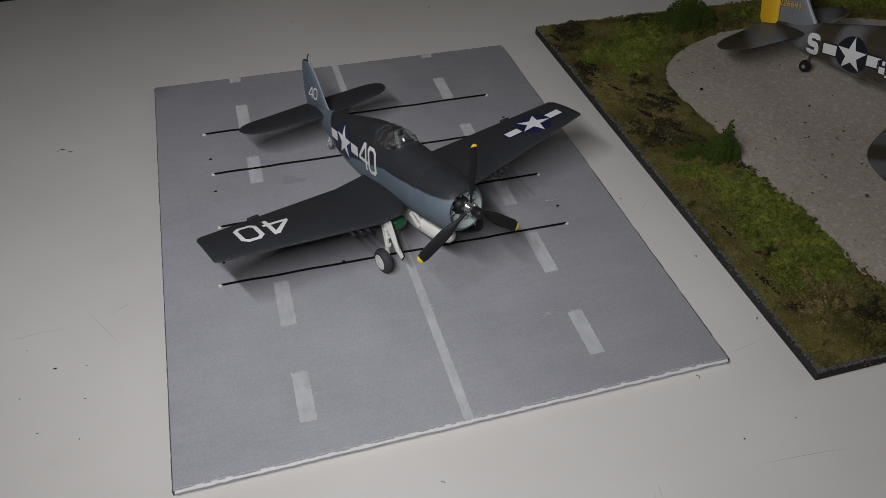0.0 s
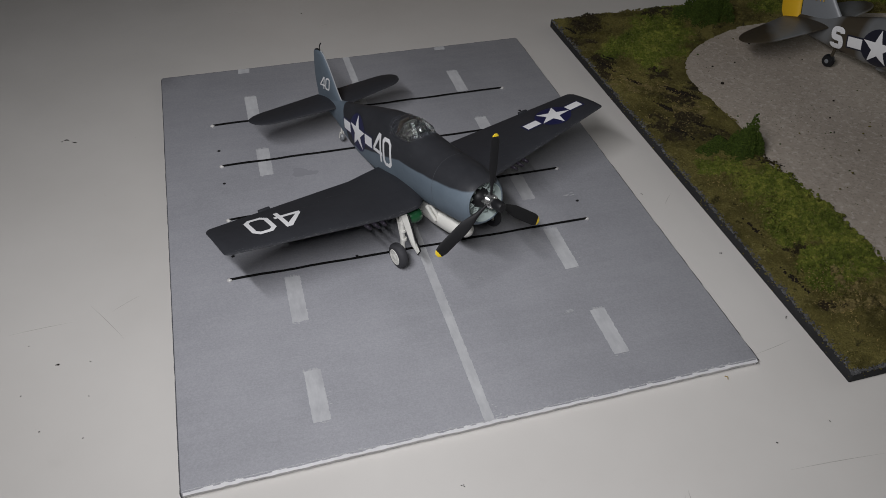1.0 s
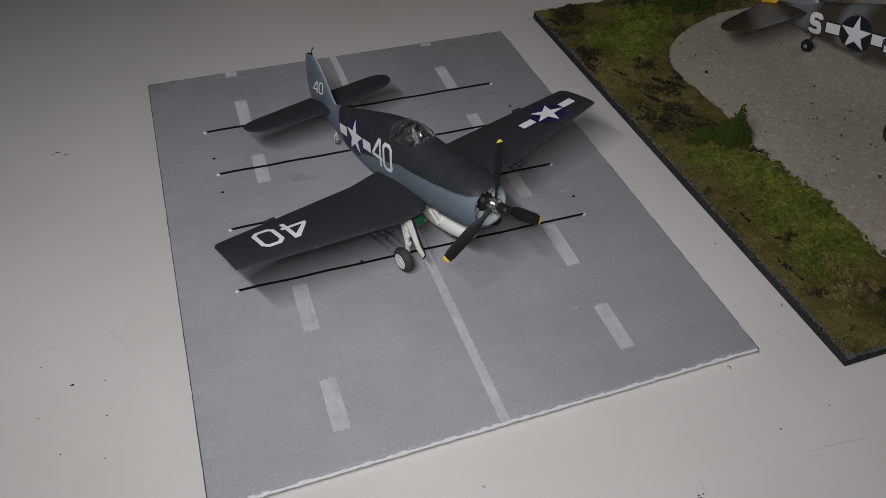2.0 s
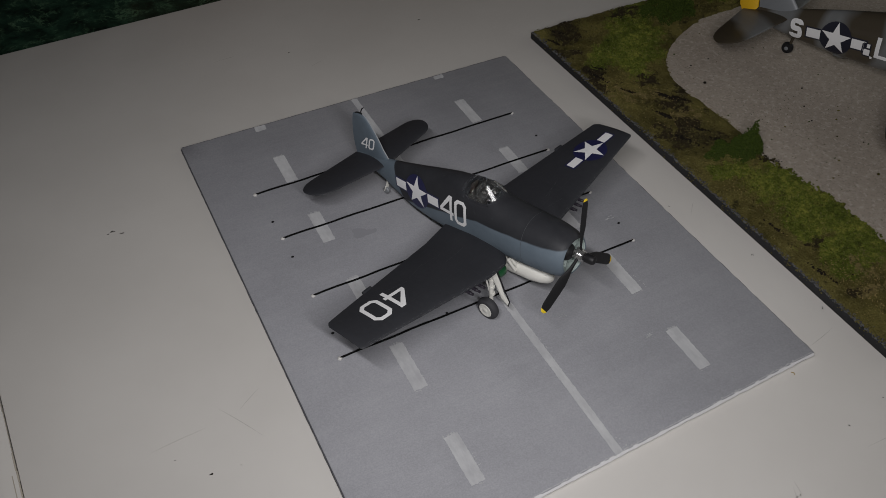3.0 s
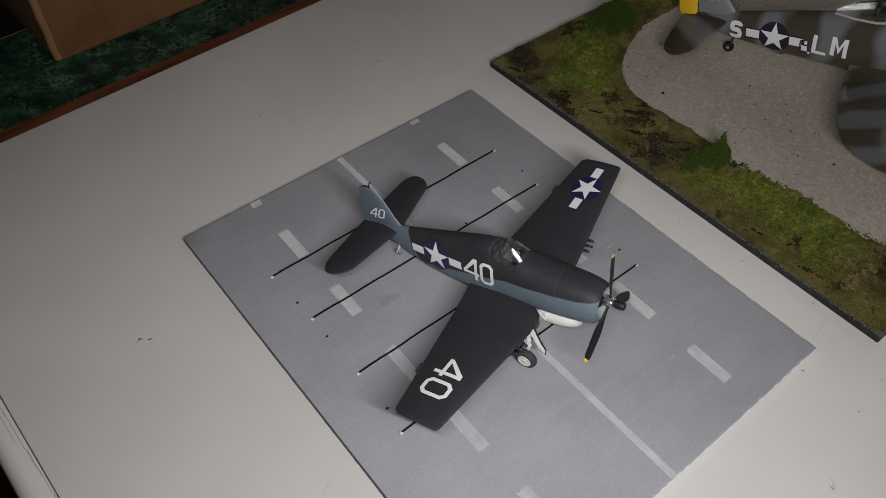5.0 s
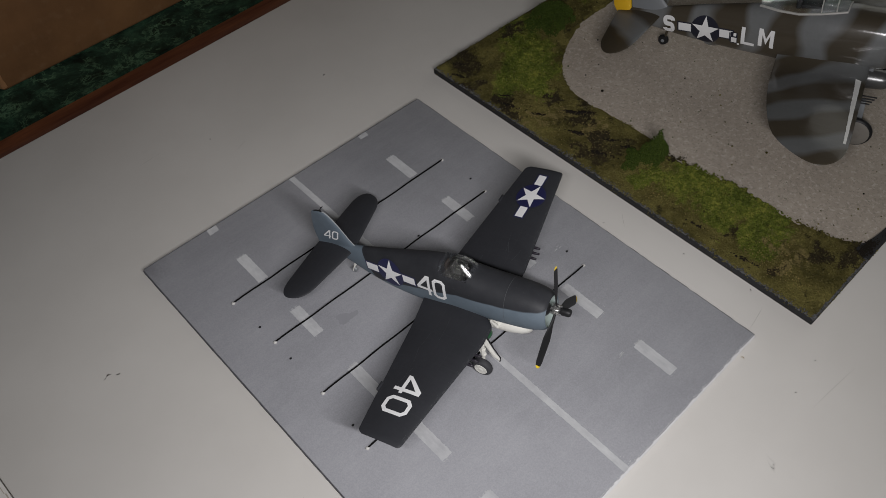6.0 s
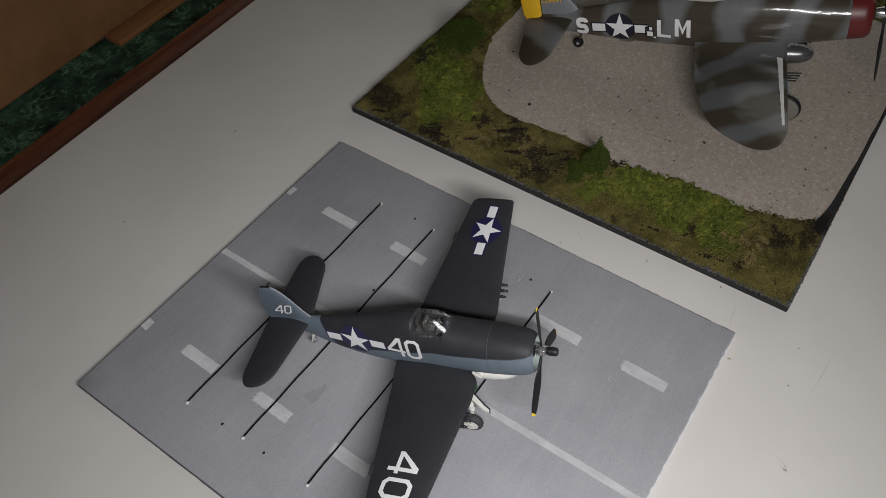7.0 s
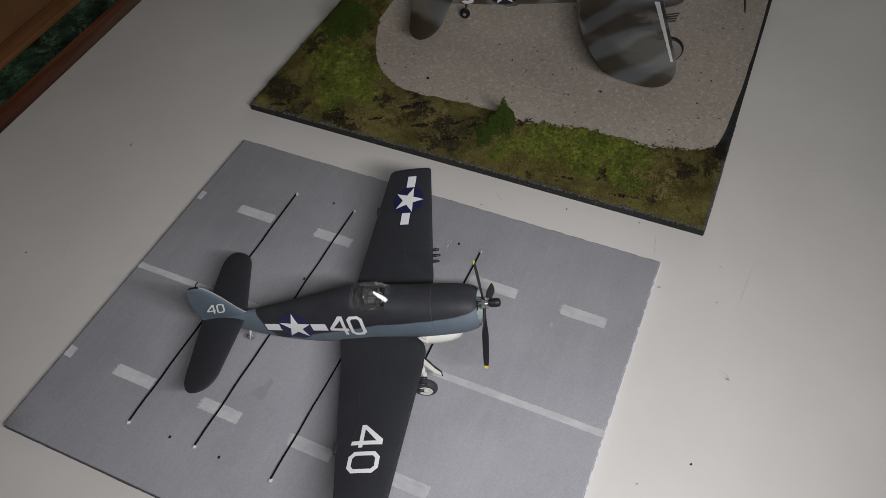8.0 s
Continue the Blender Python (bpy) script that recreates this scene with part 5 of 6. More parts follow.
def smooth_outline(pts, n=7):
    out = []
    k = len(pts)
    for i in range(k):
        p0, p1, p2, p3 = (Vector(pts[(i + j - 1) % k]) for j in range(4))
        for s in range(n):
            t = s / n
            v = 0.5 * ((2 * p1) + (p2 - p0) * t + (2 * p0 - 5 * p1 + 4 * p2 - p3) * t * t + (3 * p1 - p0 - 3 * p2 + p3) * t**3)
            out.append((v.x, v.y))
    return out


def inside(x, y, outline):
    hit = False
    for (x0, y0), (x1, y1) in zip(outline, outline[1:] + outline[:1]):
        if (y0 > y) != (y1 > y) and x < (x1 - x0) * (y - y0) / (y1 - y0) + x0:
            hit = not hit
    return hit


def diorama():
    X0, X1, Y0, Y1, TOP = 230.5, 586, -16, 268, 4.6
    th = thing("grass_diorama", "scenic board with green turf, bushes and speckled grey hardstanding", "diorama", (X0, Y0, 0))
    th["shift"] = (-X0 * MM, -Y0 * MM, 0)
    rnd = random.Random(21)
    bm = bmesh.new()
    box(bm, X0, X1, Y0, Y1, 0.05, TOP, 0.6)
    part("board", bm, BLACKBOARD, th, "black-edged board")
    line = smooth_outline(PAVE)
    ragged = [(x + rnd.uniform(-0.35, 0.35), y + rnd.uniform(-0.35, 0.35)) for x, y in line]
    bm = bmesh.new()
    slab(bm, ragged, TOP - 0.5, 6.6)
    part("hardstanding", bm, STONE, th, "speckled grey hardstanding with ragged edge", 0)
    # uneven turf sheet round the hardstanding
    bm = bmesh.new()
    step = 2.4
    nx, ny = int((X1 - X0) / step), int((Y1 - Y0) / step)
    grid = {}
    for i in range(nx + 1):
        for j in range(ny + 1):
            x, y = X0 + 1.3 + (X1 - X0 - 2.6) * i / nx, Y0 + 1.3 + (Y1 - Y0 - 2.6) * j / ny
            if x > 286 and y < -8.5:
                continue
            edge = min(x - X0, X1 - x, y - Y0, Y1 - y)
            if edge > 1.5 and inside(x, y, line) and not any(not inside(x + dx, y + dy, line) for dx in (-3, 3) for dy in (-3, 3)):
                continue
            h = TOP + 0.15 + min(edge / 5, 1) * (1.2 + 1.6 * noise.noise(Vector((x * 0.05, y * 0.05, 3))) + 1.3 * noise.noise(Vector((x * 0.16, y * 0.16, 8))))
            h += min(edge / 8, 1) * smoothstep((x - 244) / 8) * smoothstep((abs(y - 156) - 26) / 14) * (1.0 + 2.4 * abs(noise.noise(Vector((x * 0.11, y * 0.11, 31)))) + 1.4 * noise.noise(Vector((x * 0.3, y * 0.3, 4))))
            if inside(x, y, line):
                h = TOP + 0.3
            grid[i, j] = bm.verts.new((x + rnd.uniform(-0.5, 0.5), y + rnd.uniform(-0.5, 0.5), max(h, TOP + 0.1)))
    for (i, j), v in list(grid.items()):
        quad = [grid.get((i + a, j + b)) for a, b in ((0, 0), (1, 0), (1, 1), (0, 1))]
        if all(quad):
            bm.faces.new(quad)
    tagged(part("turf", bm, TURF, th, "green, olive and brown scenic turf"), kind="stuff")
    # loose flock grains and foam clumps, thicker in drifts
    verts, faces = [], []
    base = bmesh.new()
    bmesh.ops.create_icosphere(base, subdivisions=1, radius=1)
    bv = [v.co.copy() for v in base.verts]
    bf = [[v.index for v in f.verts] for f in base.faces]
    base.free()

    def clump(x, y, z, r, flat=0.7):
        k = len(verts)
        sp = Matrix.Rotation(rnd.uniform(0, 6.28), 3, "Z") @ Matrix.Rotation(rnd.uniform(0, 3), 3, "X")
        for c in bv:
            d = sp @ c * (r * rnd.uniform(0.55, 1.35))
            verts.append((x + d.x, y + d.y, z + d.z * flat))
        faces.extend([[k + i for i in f] for f in bf])

    count = 0
    while count < 26000:
        x, y = X0 + 0.3 + abs(rnd.gauss(0, 0.9)) + (X1 - X0 - 8) * rnd.random() ** 2.2, rnd.uniform(Y0 + 1.5, Y1 - 1.5)
        if inside(x, y, line) and rnd.random() > 0.004 or x > 284 and y < -8:
            continue
        lush = 0.45 * smoothstep((x - 238) / 12) * smoothstep((abs(y - 156) - 30) / 16) - 0.15 + 0.35 * noise.noise(Vector((x * 0.05, y * 0.05, 5))) + 0.35 * noise.noise(Vector((x * 0.16, y * 0.16, 1)))
        if lush < -0.1 and rnd.random() < 0.75:
            continue
        edge = min(x - X0, X1 - x, y - Y0, Y1 - y)
        z = TOP + 0.4 + min(edge / 5, 1) * (1.0 + 3.4 * max(lush, 0) * rnd.random()) + 1.0 * noise.noise(Vector((x * 0.16, y * 0.16, 8)))
        z += min(edge / 8, 1) * smoothstep((x - 244) / 8) * smoothstep((abs(y - 156) - 26) / 14) * (1.0 + 2.4 * abs(noise.noise(Vector((x * 0.11, y * 0.11, 31)))) + 1.4 * noise.noise(Vector((x * 0.3, y * 0.3, 4))))
        clump(x, y, max(z, TOP + 0.3), rnd.uniform(0.25, 0.58) + 0.55 * max(lush, 0) * (edge > 4) * rnd.random())
        count += 1
    # plump foam clumps in the lush drifts
    for cx, cy, sx, sy, n in ((276, 226, 13, 13, 520), (262, 208, 9, 8, 260), (264, 84, 9, 10, 330), (268, 60, 10, 13, 480), (266, 36, 9, 11, 300), (254, 100, 6, 6, 120), (304, 256, 9, 5, 140), (512, 175, 14, 26, 420), (462, 240, 26, 8, 260)):
        for _ in range(n):
            x, y = rnd.gauss(cx, sx * 0.7), rnd.gauss(cy, sy * 0.7)
            if x < 240 or y > Y1 - 5 or inside(x + 0.8, y, line):
                continue
            z = TOP + 2.4 + 2.4 * abs(noise.noise(Vector((x * 0.11, y * 0.11, 31)))) + 1.4 * noise.noise(Vector((x * 0.3, y * 0.3, 4)))
            for _ in range(4):
                clump(x + rnd.gauss(0, 0.7), y + rnd.gauss(0, 0.7), z + rnd.uniform(0, 0.9), rnd.uniform(0.4, 0.95), 0.8)
    # grains that spill down the near and side faces of the board
    for _ in range(350):
        k = rnd.random() ** 3
        if rnd.random() < 0.62:
            clump(X0 - 0.1 + 0.3 * rnd.random(), rnd.uniform(Y0 + 1, Y1 - 1), TOP + 0.4 - 4.2 * k, rnd.uniform(0.2, 0.5))
        else:
            clump(rnd.uniform(X0 + 1, X0 + 90), rnd.choice((Y0 - 0.1, Y1 + 0.1)), TOP + 0.4 - 4.2 * k, rnd.uniform(0.2, 0.5))
    me = bpy.data.meshes.new("flock")
    me.from_pydata([(a * MM, b * MM, c * MM) for a, b, c in verts], [], faces)
    me.materials.append(TURF)
    ob = new("flock", me)
    ob.parent = th
    ob.matrix_basis = Matrix.Translation((-X0 * MM, -Y0 * MM, 0))
    tagged(ob, "tufted clumps of green and olive flock", kind="stuff")

    # bushes of foam clumps
    def bush(cx, cy, rx, ry, h, n, peak=0.0):
        verts.clear()
        faces.clear()
        for _ in range(n):
            an, q = rnd.uniform(0, 6.283), math.sqrt(rnd.random())
            lump = 1 + 0.28 * math.sin(an * 3 + cx) + 0.15 * math.sin(an * 7)
            x, y = cx + rx * q * lump * math.cos(an), cy + ry * q * lump * math.sin(an)
            z = TOP + h * (math.sqrt(max(1 - q * q, 0.02)) * rnd.uniform(0.45, 1.05) + peak * max(0, 1 - q * 2.2))
            clump(x, y, z, rnd.uniform(0.22, 0.6), 0.85)
        m2 = bpy.data.meshes.new("bush")
        m2.from_pydata([((a - cx) * MM, (b - cy) * MM, (c - TOP) * MM) for a, b, c in verts], [], faces)
        m2.materials.append(BUSH)
        ob = new("bush", m2)
        ob.parent = th
        ob.matrix_basis = Matrix.Translation(((cx - X0) * MM, (cy - Y0) * MM, TOP * MM))
        return tagged(ob, "dark green clumped foam bush")

    bush(266, 111, 7.5, 7, 15.5, 3400, 0.6)
    bush(256, 117, 9, 8, 6.5, 2600)
    bush(323, 243, 13, 13, 19, 6000)
    bush(311, 250, 9, 8, 7, 1800)
    # black soil at the corner of the hardstanding
    verts.clear()
    faces.clear()
    for _ in range(260):
        clump(292 + rnd.gauss(0, 5), -11.5 + rnd.gauss(0, 1.4), TOP + 0.3 + rnd.random(), rnd.uniform(0.25, 0.7))
    for _ in range(300):
        clump(rnd.uniform(288, 560), -13.8 + rnd.gauss(0, 0.8), TOP + 0.2 + 0.5 * rnd.random(), rnd.uniform(0.15, 0.4))
    # burnt patches: long drifts of black crumbs; the one at 277, 103 draws a shaded gap
    for x, y, lx, an, n in ((263, 171, 6.5, -1.0, 130), (269, 165, 4.0, -0.9, 60), (250, 157, 6.0, -1.15, 90), (258, 141, 5.5, -0.9, 90), (246, 136, 6.0, -1.2, 80), (246, 186, 4.0, -0.9, 50), (238, 206, 6.0, -1.3, 80), (244, 213, 4.0, -0.8, 50), (277, 103, 5.0, -1.3, 150), (262, 128, 4.0, -1.0, 50), (240, 62, 3.5, -1.3, 30), (238, 30, 5.0, -1.4, 50), (247, 256, 6.0, -0.8, 60), (297, 256, 8.0, -0.3, 90), (236, 250, 4.0, -1.2, 50), (282, 198, 4.0, -1.2, 70), (255, 8, 6.0, -1.2, 50), (276, -6, 6.0, -0.1, 90)):
        for _ in range(n):
            p, q = rnd.gauss(0, lx * 0.6), rnd.gauss(0, lx * 0.11)
            px, py = x + p * math.cos(an) - q * math.sin(an), y + p * math.sin(an) + q * math.cos(an)
            clump(px, py, TOP + 1.6 + 0.9 * noise.noise(Vector((px * 0.16, py * 0.16, 8))), rnd.uniform(0.25, 0.7), 0.7)
    m3 = bpy.data.meshes.new("soil")
    m3.from_pydata([(a * MM, b * MM, c * MM) for a, b, c in verts], [], faces)
    m3.materials.append(DIRT)
    ob = new("soil", m3)
    ob.parent = th
    ob.matrix_basis = Matrix.Translation((-X0 * MM, -Y0 * MM, 0))
    tagged(ob, "loose black soil grains, also drawn as a shaded gap by the hardstanding", kind="stuff")
    # black and grey gravel glued along the near and front rims
    verts.clear()
    faces.clear()
    for _ in range(3600):
        if rnd.random() < 0.75:
            clump(X0 + 0.2 + abs(rnd.gauss(0, 1.5)), rnd.uniform(Y0 + 0.5, Y1 - 0.5), TOP + rnd.uniform(-0.1, 0.6), rnd.uniform(0.25, 0.7), 0.7)
        else:
            clump(rnd.uniform(X0 + 0.5, X0 + 56), Y0 + 0.2 + abs(rnd.gauss(0, 0.9)), TOP + rnd.uniform(-0.1, 0.5), rnd.uniform(0.2, 0.5), 0.7)
    m6 = bpy.data.meshes.new("gravel")
    m6.from_pydata([(a * MM, b * MM, c * MM) for a, b, c in verts], [], faces)
    m6.materials.append(GRAVEL)
    ob = new("gravel", m6)
    ob.parent = th
    ob.matrix_basis = Matrix.Translation((-X0 * MM, -Y0 * MM, 0))
    tagged(ob, "black and grey gravel rim", kind="stuff")
    # straw fibres thrown over the dry patches
    verts.clear()
    faces.clear()
    for cx, cy, sp, n in ((254, 22, 8, 420), (246, 4, 6, 120), (250, 148, 10, 120), (262, 160, 9, 80), (243, 190, 8, 120), (258, 62, 12, 160), (248, 96, 9, 120)):
        for _ in range(n):
            x, y, an, ln = rnd.gauss(cx, sp), rnd.gauss(cy, sp), rnd.uniform(0, 3.14), rnd.uniform(0.2, 0.75)
            if x < X0 + 1.5 or y < Y0 + 1.5 or inside(x, y, line):
                continue
            z = TOP + 2.3 + 1.2 * noise.noise(Vector((x * 0.16, y * 0.16, 8))) + rnd.random()
            dx, dy, k = math.cos(an) * ln, math.sin(an) * ln, len(verts)
            verts.extend([(x - dx, y - dy, z), (x - dy * 0.18, y + dx * 0.18, z + 0.1), (x + dx, y + dy, z + rnd.uniform(-0.2, 0.4)), (x + dy * 0.18, y - dx * 0.18, z + 0.1), (x, y, z - 0.25)])
            faces.extend([[k, k + 3, k + 2, k + 1], [k, k + 1, k + 4], [k + 1, k + 2, k + 4], [k + 2, k + 3, k + 4], [k + 3, k, k + 4]])
    m4 = bpy.data.meshes.new("straw")
    m4.from_pydata([(a * MM, b * MM, c * MM) for a, b, c in verts], [], faces)
    m4.materials.append(STRAW)
    ob = new("straw", m4)
    ob.parent = th
    ob.matrix_basis = Matrix.Translation((-X0 * MM, -Y0 * MM, 0))
    tagged(ob, "pale loose straw fibres", kind="stuff")
    # dark gaps and twigs
    for x, y, ln, an in ((263, 171, 10, -1.0), (267, 167, 7, -0.9), (250, 157, 7, -1.2)):
        bm = bmesh.new()
        d = Vector((math.cos(an), math.sin(an), 0)) * ln / 2
        n = Vector((-math.sin(an), math.cos(an), 0))
        pts = [Vector((x, y, 0)) + d * (t - 1) + n * (0.2 * math.sin(t * 4 + x)) for t in (0, 0.4, 0.8, 1.2, 1.6, 2)]
        tube(bm, [(p.x, p.y, 6.4 + 0.3 * math.sin(p.x * 2 + p.y)) for p in pts], 0.8, 6)
        part("twig", bm, DIRT, th, "dark rotten twig")
    for _ in range(26):
        x, y = rnd.uniform(280, 380), rnd.uniform(0, 215)
        if not inside(x, y, line):
            continue
        bm = bmesh.new()
        r = rnd.uniform(0.3, 0.8)
        blob(bm, (x, y, 6.7), r, r * rnd.uniform(0.5, 1), r * 0.6, 1)
        part("pebble", bm, DIRT if rnd.random() < 0.6 else BUSH, th)
    for material, label, rows in ((LEAFBROWN, "dry brown flecks", ((294, 186, 8, 16), (308, 192, 10, 14), (300, 168, 9, 12))), (BUSH, "strewn green flecks", ((303, 128, 12, 40), (322, 138, 16, 30), (292, 100, 8, 22), (285, 62, 4, 18)))):
        verts.clear()
        faces.clear()
        for cx, cy, sp, n in rows:
            for _ in range(n):
                x, y = rnd.gauss(cx, sp), rnd.gauss(cy, sp)
                if inside(x, y, line) and x < 380:
                    clump(x, y, 6.68, rnd.uniform(0.1, 0.3), 0.5)
        m5 = bpy.data.meshes.new("debris")
        m5.from_pydata([(a * MM, b * MM, c * MM) for a, b, c in verts], [], faces)
        m5.materials.append(material)
        ob = new("debris", m5)
        ob.parent = th
        ob.matrix_basis = Matrix.Translation((-X0 * MM, -Y0 * MM, 0))
        tagged(ob, label, kind="stuff")
    bm = bmesh.new()
    blob(bm, (291.5, 171.8, 6.8), 1.0, 0.9, 0.8, 2)
    part("pebble", bm, DIRT, th)


diorama()


def rounded_s(w, h, t):
    """A bold rounded S in a box w by h, stroke t, as short pieces of a bent band."""
    rx, ry = (w - t) / 2, (h - t) / 4

    def bow(d, cy):
        c, n = math.cos(radians(d)), math.sin(radians(d))
        return (w / 2 + rx * math.copysign(abs(c) ** 0.62, c), cy + ry * math.copysign(abs(n) ** 0.62, n))

    line = [bow(d, h - t / 2 - ry) for d in range(4, 271, 14)] + [bow(d, t / 2 + ry) for d in range(76, -177, -14)]
    edges = []
    for k, (x, y) in enumerate(line):
        (x0, y0), (x1, y1) = line[max(k - 1, 0)], line[min(k + 1, len(line) - 1)]
        n = Vector((y0 - y1, x1 - x0)).normalized() * (t / 2)
        edges.append(((x + n.x, y + n.y), (x - n.x, y - n.y)))
    return [[a[0], a[1], b[1], b[0]] for a, b in zip(edges, edges[1:])]


# ---- camouflaged fighter on the diorama ----
def camo_fighter():
    turn = attitude(15.0, 11.0)
    # the hub lies ahead of the tail wheel along the heading
    th = plane_thing("model_airplane", "brown and grey camouflaged fighter model with yellow rudder", (404.5, 9.0, 59.0), turn, 6.6)
    rows = [
        (6.0, 11.5, 19.5, -4.0, 7.8),
        (8.0, 13.2, 21.3, -5.6, 7.8),
        (14.0, 13.8, 21.8, -6.2, 7.7),
        (24.0, 14.4, 22.6, -7.4, 7.4),
        (45.0, 15.4, 24.4, -10.2, 6.8),
        (70.0, 15.8, 25.2, -13.0, 5.2),
        (95.0, 13.4, 23.0, -14.0, 3.4),
        (120.0, 9.8, 19.4, -13.2, 2.0),
        (145.0, 6.6, 15.8, -11.4, 1.2),
        (170.0, 4.2, 11.4, -8.2, 0.8),
        (190.0, 2.4, 8.0, -4.6, 1.0),
        (209.0, 0.9, 4.8, -1.4, 1.2),
    ]
    ring, side = skin_of(rows, [(0, 2.1), (60, 2.2), (120, 2.1), (206, 2.0)])
    bm = bmesh.new()
    loft(bm, [ring(a) for a in [17 + i * 4.5 for i in range(42)] + [209]])
    body = part("fuselage", bm, CAMO, th, "brown and grey mottled glossy fuselage", 40)
    bm = bmesh.new()

    def inset(a, f):
        return [(a, y * f, 7.8 + (z - 7.8) * f) for _, y, z in ring(8.0)]

    loft(bm, [ring(a) for a in (16.9, 13, 10, 8, 6.6)] + [inset(5.6, 0.86), inset(5.8, 0.8), inset(8, 0.78), inset(14, 0.78)], cap=False)
    part("cowling", bm, RED, th, "dark red cowling ring")
    bm = bmesh.new()
    turned(bm, (13, 0, 7.8), (1, 0, 0), [(0, 10.2), (1, 10.2)], 24)
    turned(bm, (5, 0, 7.8), (1, 0, 0), [(0, 2.5), (2, 4.2), (8, 5.0)], 20)
    for k in range(9):
        an = 2 * math.pi * k / 9
        rod(bm, (11, 4.0 * math.cos(an), 7.8 + 4.0 * math.sin(an)), (11, 9.6 * math.cos(an), 7.8 + 9.6 * math.sin(an)), 1.8, 1.6, 10)
    part("engine", bm, GREY, th, "grey radial engine")
    R = 108.0

    def rounding(a, q):
        """The tip closes in a half round about its middle."""
        return 53.5 + (a - 53.5) * max(1 - max((q - 0.76) / 0.24, 0) ** 2.3, 0.0004) ** (1 / 2.1)

    def le(r):
        q = r / R
        return rounding(46.9 - 0.075 * (r - 20), q)

    def te(r):
        q = r / R
        return rounding(100.5 - 26.5 * q * q - 6.0 * q**8, q) + 0.15

    make, top = wing_of(le, te, lambda r: -11.0 + max(r - 12, 0) * 0.06 + 4.2 * (max(26 - r, 0) / 14) ** 2, lambda r: 0.115 - 0.04 * r / R + 0.05 * (max(26 - r, 0) / 14) ** 2)
    for s in (1, -1):
        bm = bmesh.new()
        make(bm, s, [v * R / 106 for v in (8, 10, 12, 14, 16, 18, 20, 22, 24, 26, 29, 32, 42, 52, 62, 72, 80, 87, 92, 95, 97.5, 99.5, 101.2, 102.6, 103.8, 104.7, 105.3, 105.7, 105.95)])
        wing = part("wing", bm, WINGCAMO, th, "rounded brown and grey banded wing", 45)
        # highlight of the glossy leading edge, laid on as a pale strip
        bm = bmesh.new()
        rnd = random.Random(5)
        prev = []
        for i in range(41):
            r = 23 + 64 * i / 40
            prev.append((r, le(r) + 2.6 - 0.012 * (r - 23) + rnd.uniform(-0.06, 0.06), le(r) + 5.7 - 0.040 * (r - 23) + rnd.uniform(-0.12, 0.12)))
        for p, q in zip(prev, prev[1:]):
            decal(bm, [(p[1], s * p[0]), (p[2], s * p[0]), (q[2], s * q[0]), (q[1], s * q[0])], top, 0.08, 4)
        part("highlight_strip", bm, HIGHLIGHT, wing, "pale strip painted as the highlight along the leading edge", 0)
        for k in range(4):
            r = 35 + 2.4 * k
            bm = bmesh.new()
            rod(bm, (le(r) + 3, s * r, -9.6), (le(r) - 7.6 + k * 1.0, s * r, -9.6), 0.42, 0.42, 8)
            part("gun_barrel", bm, BLACK, wing, "thin black gun barrel")
        y = s * 33.0
        bm = bmesh.new()
        rod(bm, (51, y, -14), (46.5, y, -35), 1.6, 1.4, 10)
        leg = part("gear_leg", bm, SILVER, th)
        bm = bmesh.new()
        box(bm, 43.5, 49, y - s * 2.6 - 0.4, y - s * 2.6 + 0.4, -34, -15, 0.3)
        part("gear_door", bm, GREY, leg)
        wheel_parts(th, (45.2, y + s * 2.6, -34.8), (0, s, 0), 9.6, 4.0, BLACK, HUBGREY, "pale grey wheel hub", 0.86)
    # belly tank
    bm = bmesh.new()
    turned(bm, (32.4, 0, -20.5), (1, 0, -0.02), [(0, 0.4), (0.7, 2.4), (3.0, 4.5), (7.5, 5.8), (16, 6.2), (30, 6.2), (44, 4.2), (56, 1.0)], 26)
    tank = part("drop_tank", bm, TANKGREY, th, "glossy grey belly fuel tank")
    bm = bmesh.new()
    box(bm, 46, 52, -1.5, 1.5, -17, -10, 0.4)
    part("tank_rack", bm, GREY, tank)
    # lettering on the flanks
    for s in (1, -1):
        def on_side(a, u, lift, s=s):
            return side(a, u, lift, s)

        bm = bmesh.new()
        insignia(bm, on_side, (147.6, 0.4), 9.8, (1, -0.03), math.pi / 2, 0.09, 1.86)
        part("fuselage_insignia", bm, [NIGHTBLUE, WHITE], body, "white star on blackish blue disc with bars", 0)
        bm = bmesh.new()
        for x0, x1, u0, u1, m in ((126.0, 130.6, -4.4, 3.2, 0), (126.8, 128.6, 1.0, 2.8, 1), (126.4, 130.0, -3.6, 0.0, 1), (124.6, 126.0, -5.0, -3.6, 1), (130.7, 131.4, -3.2, 2.6, 0)):
            decal(bm, [(x0, u0), (x1, u0), (x1, u1), (x0, u1)], on_side, 0.3 + 0.08 * m, 1.6, m)
        part("torn_decal", bm, [NIGHTBLUE, WHITE], body, "torn end of the star decal", 0)
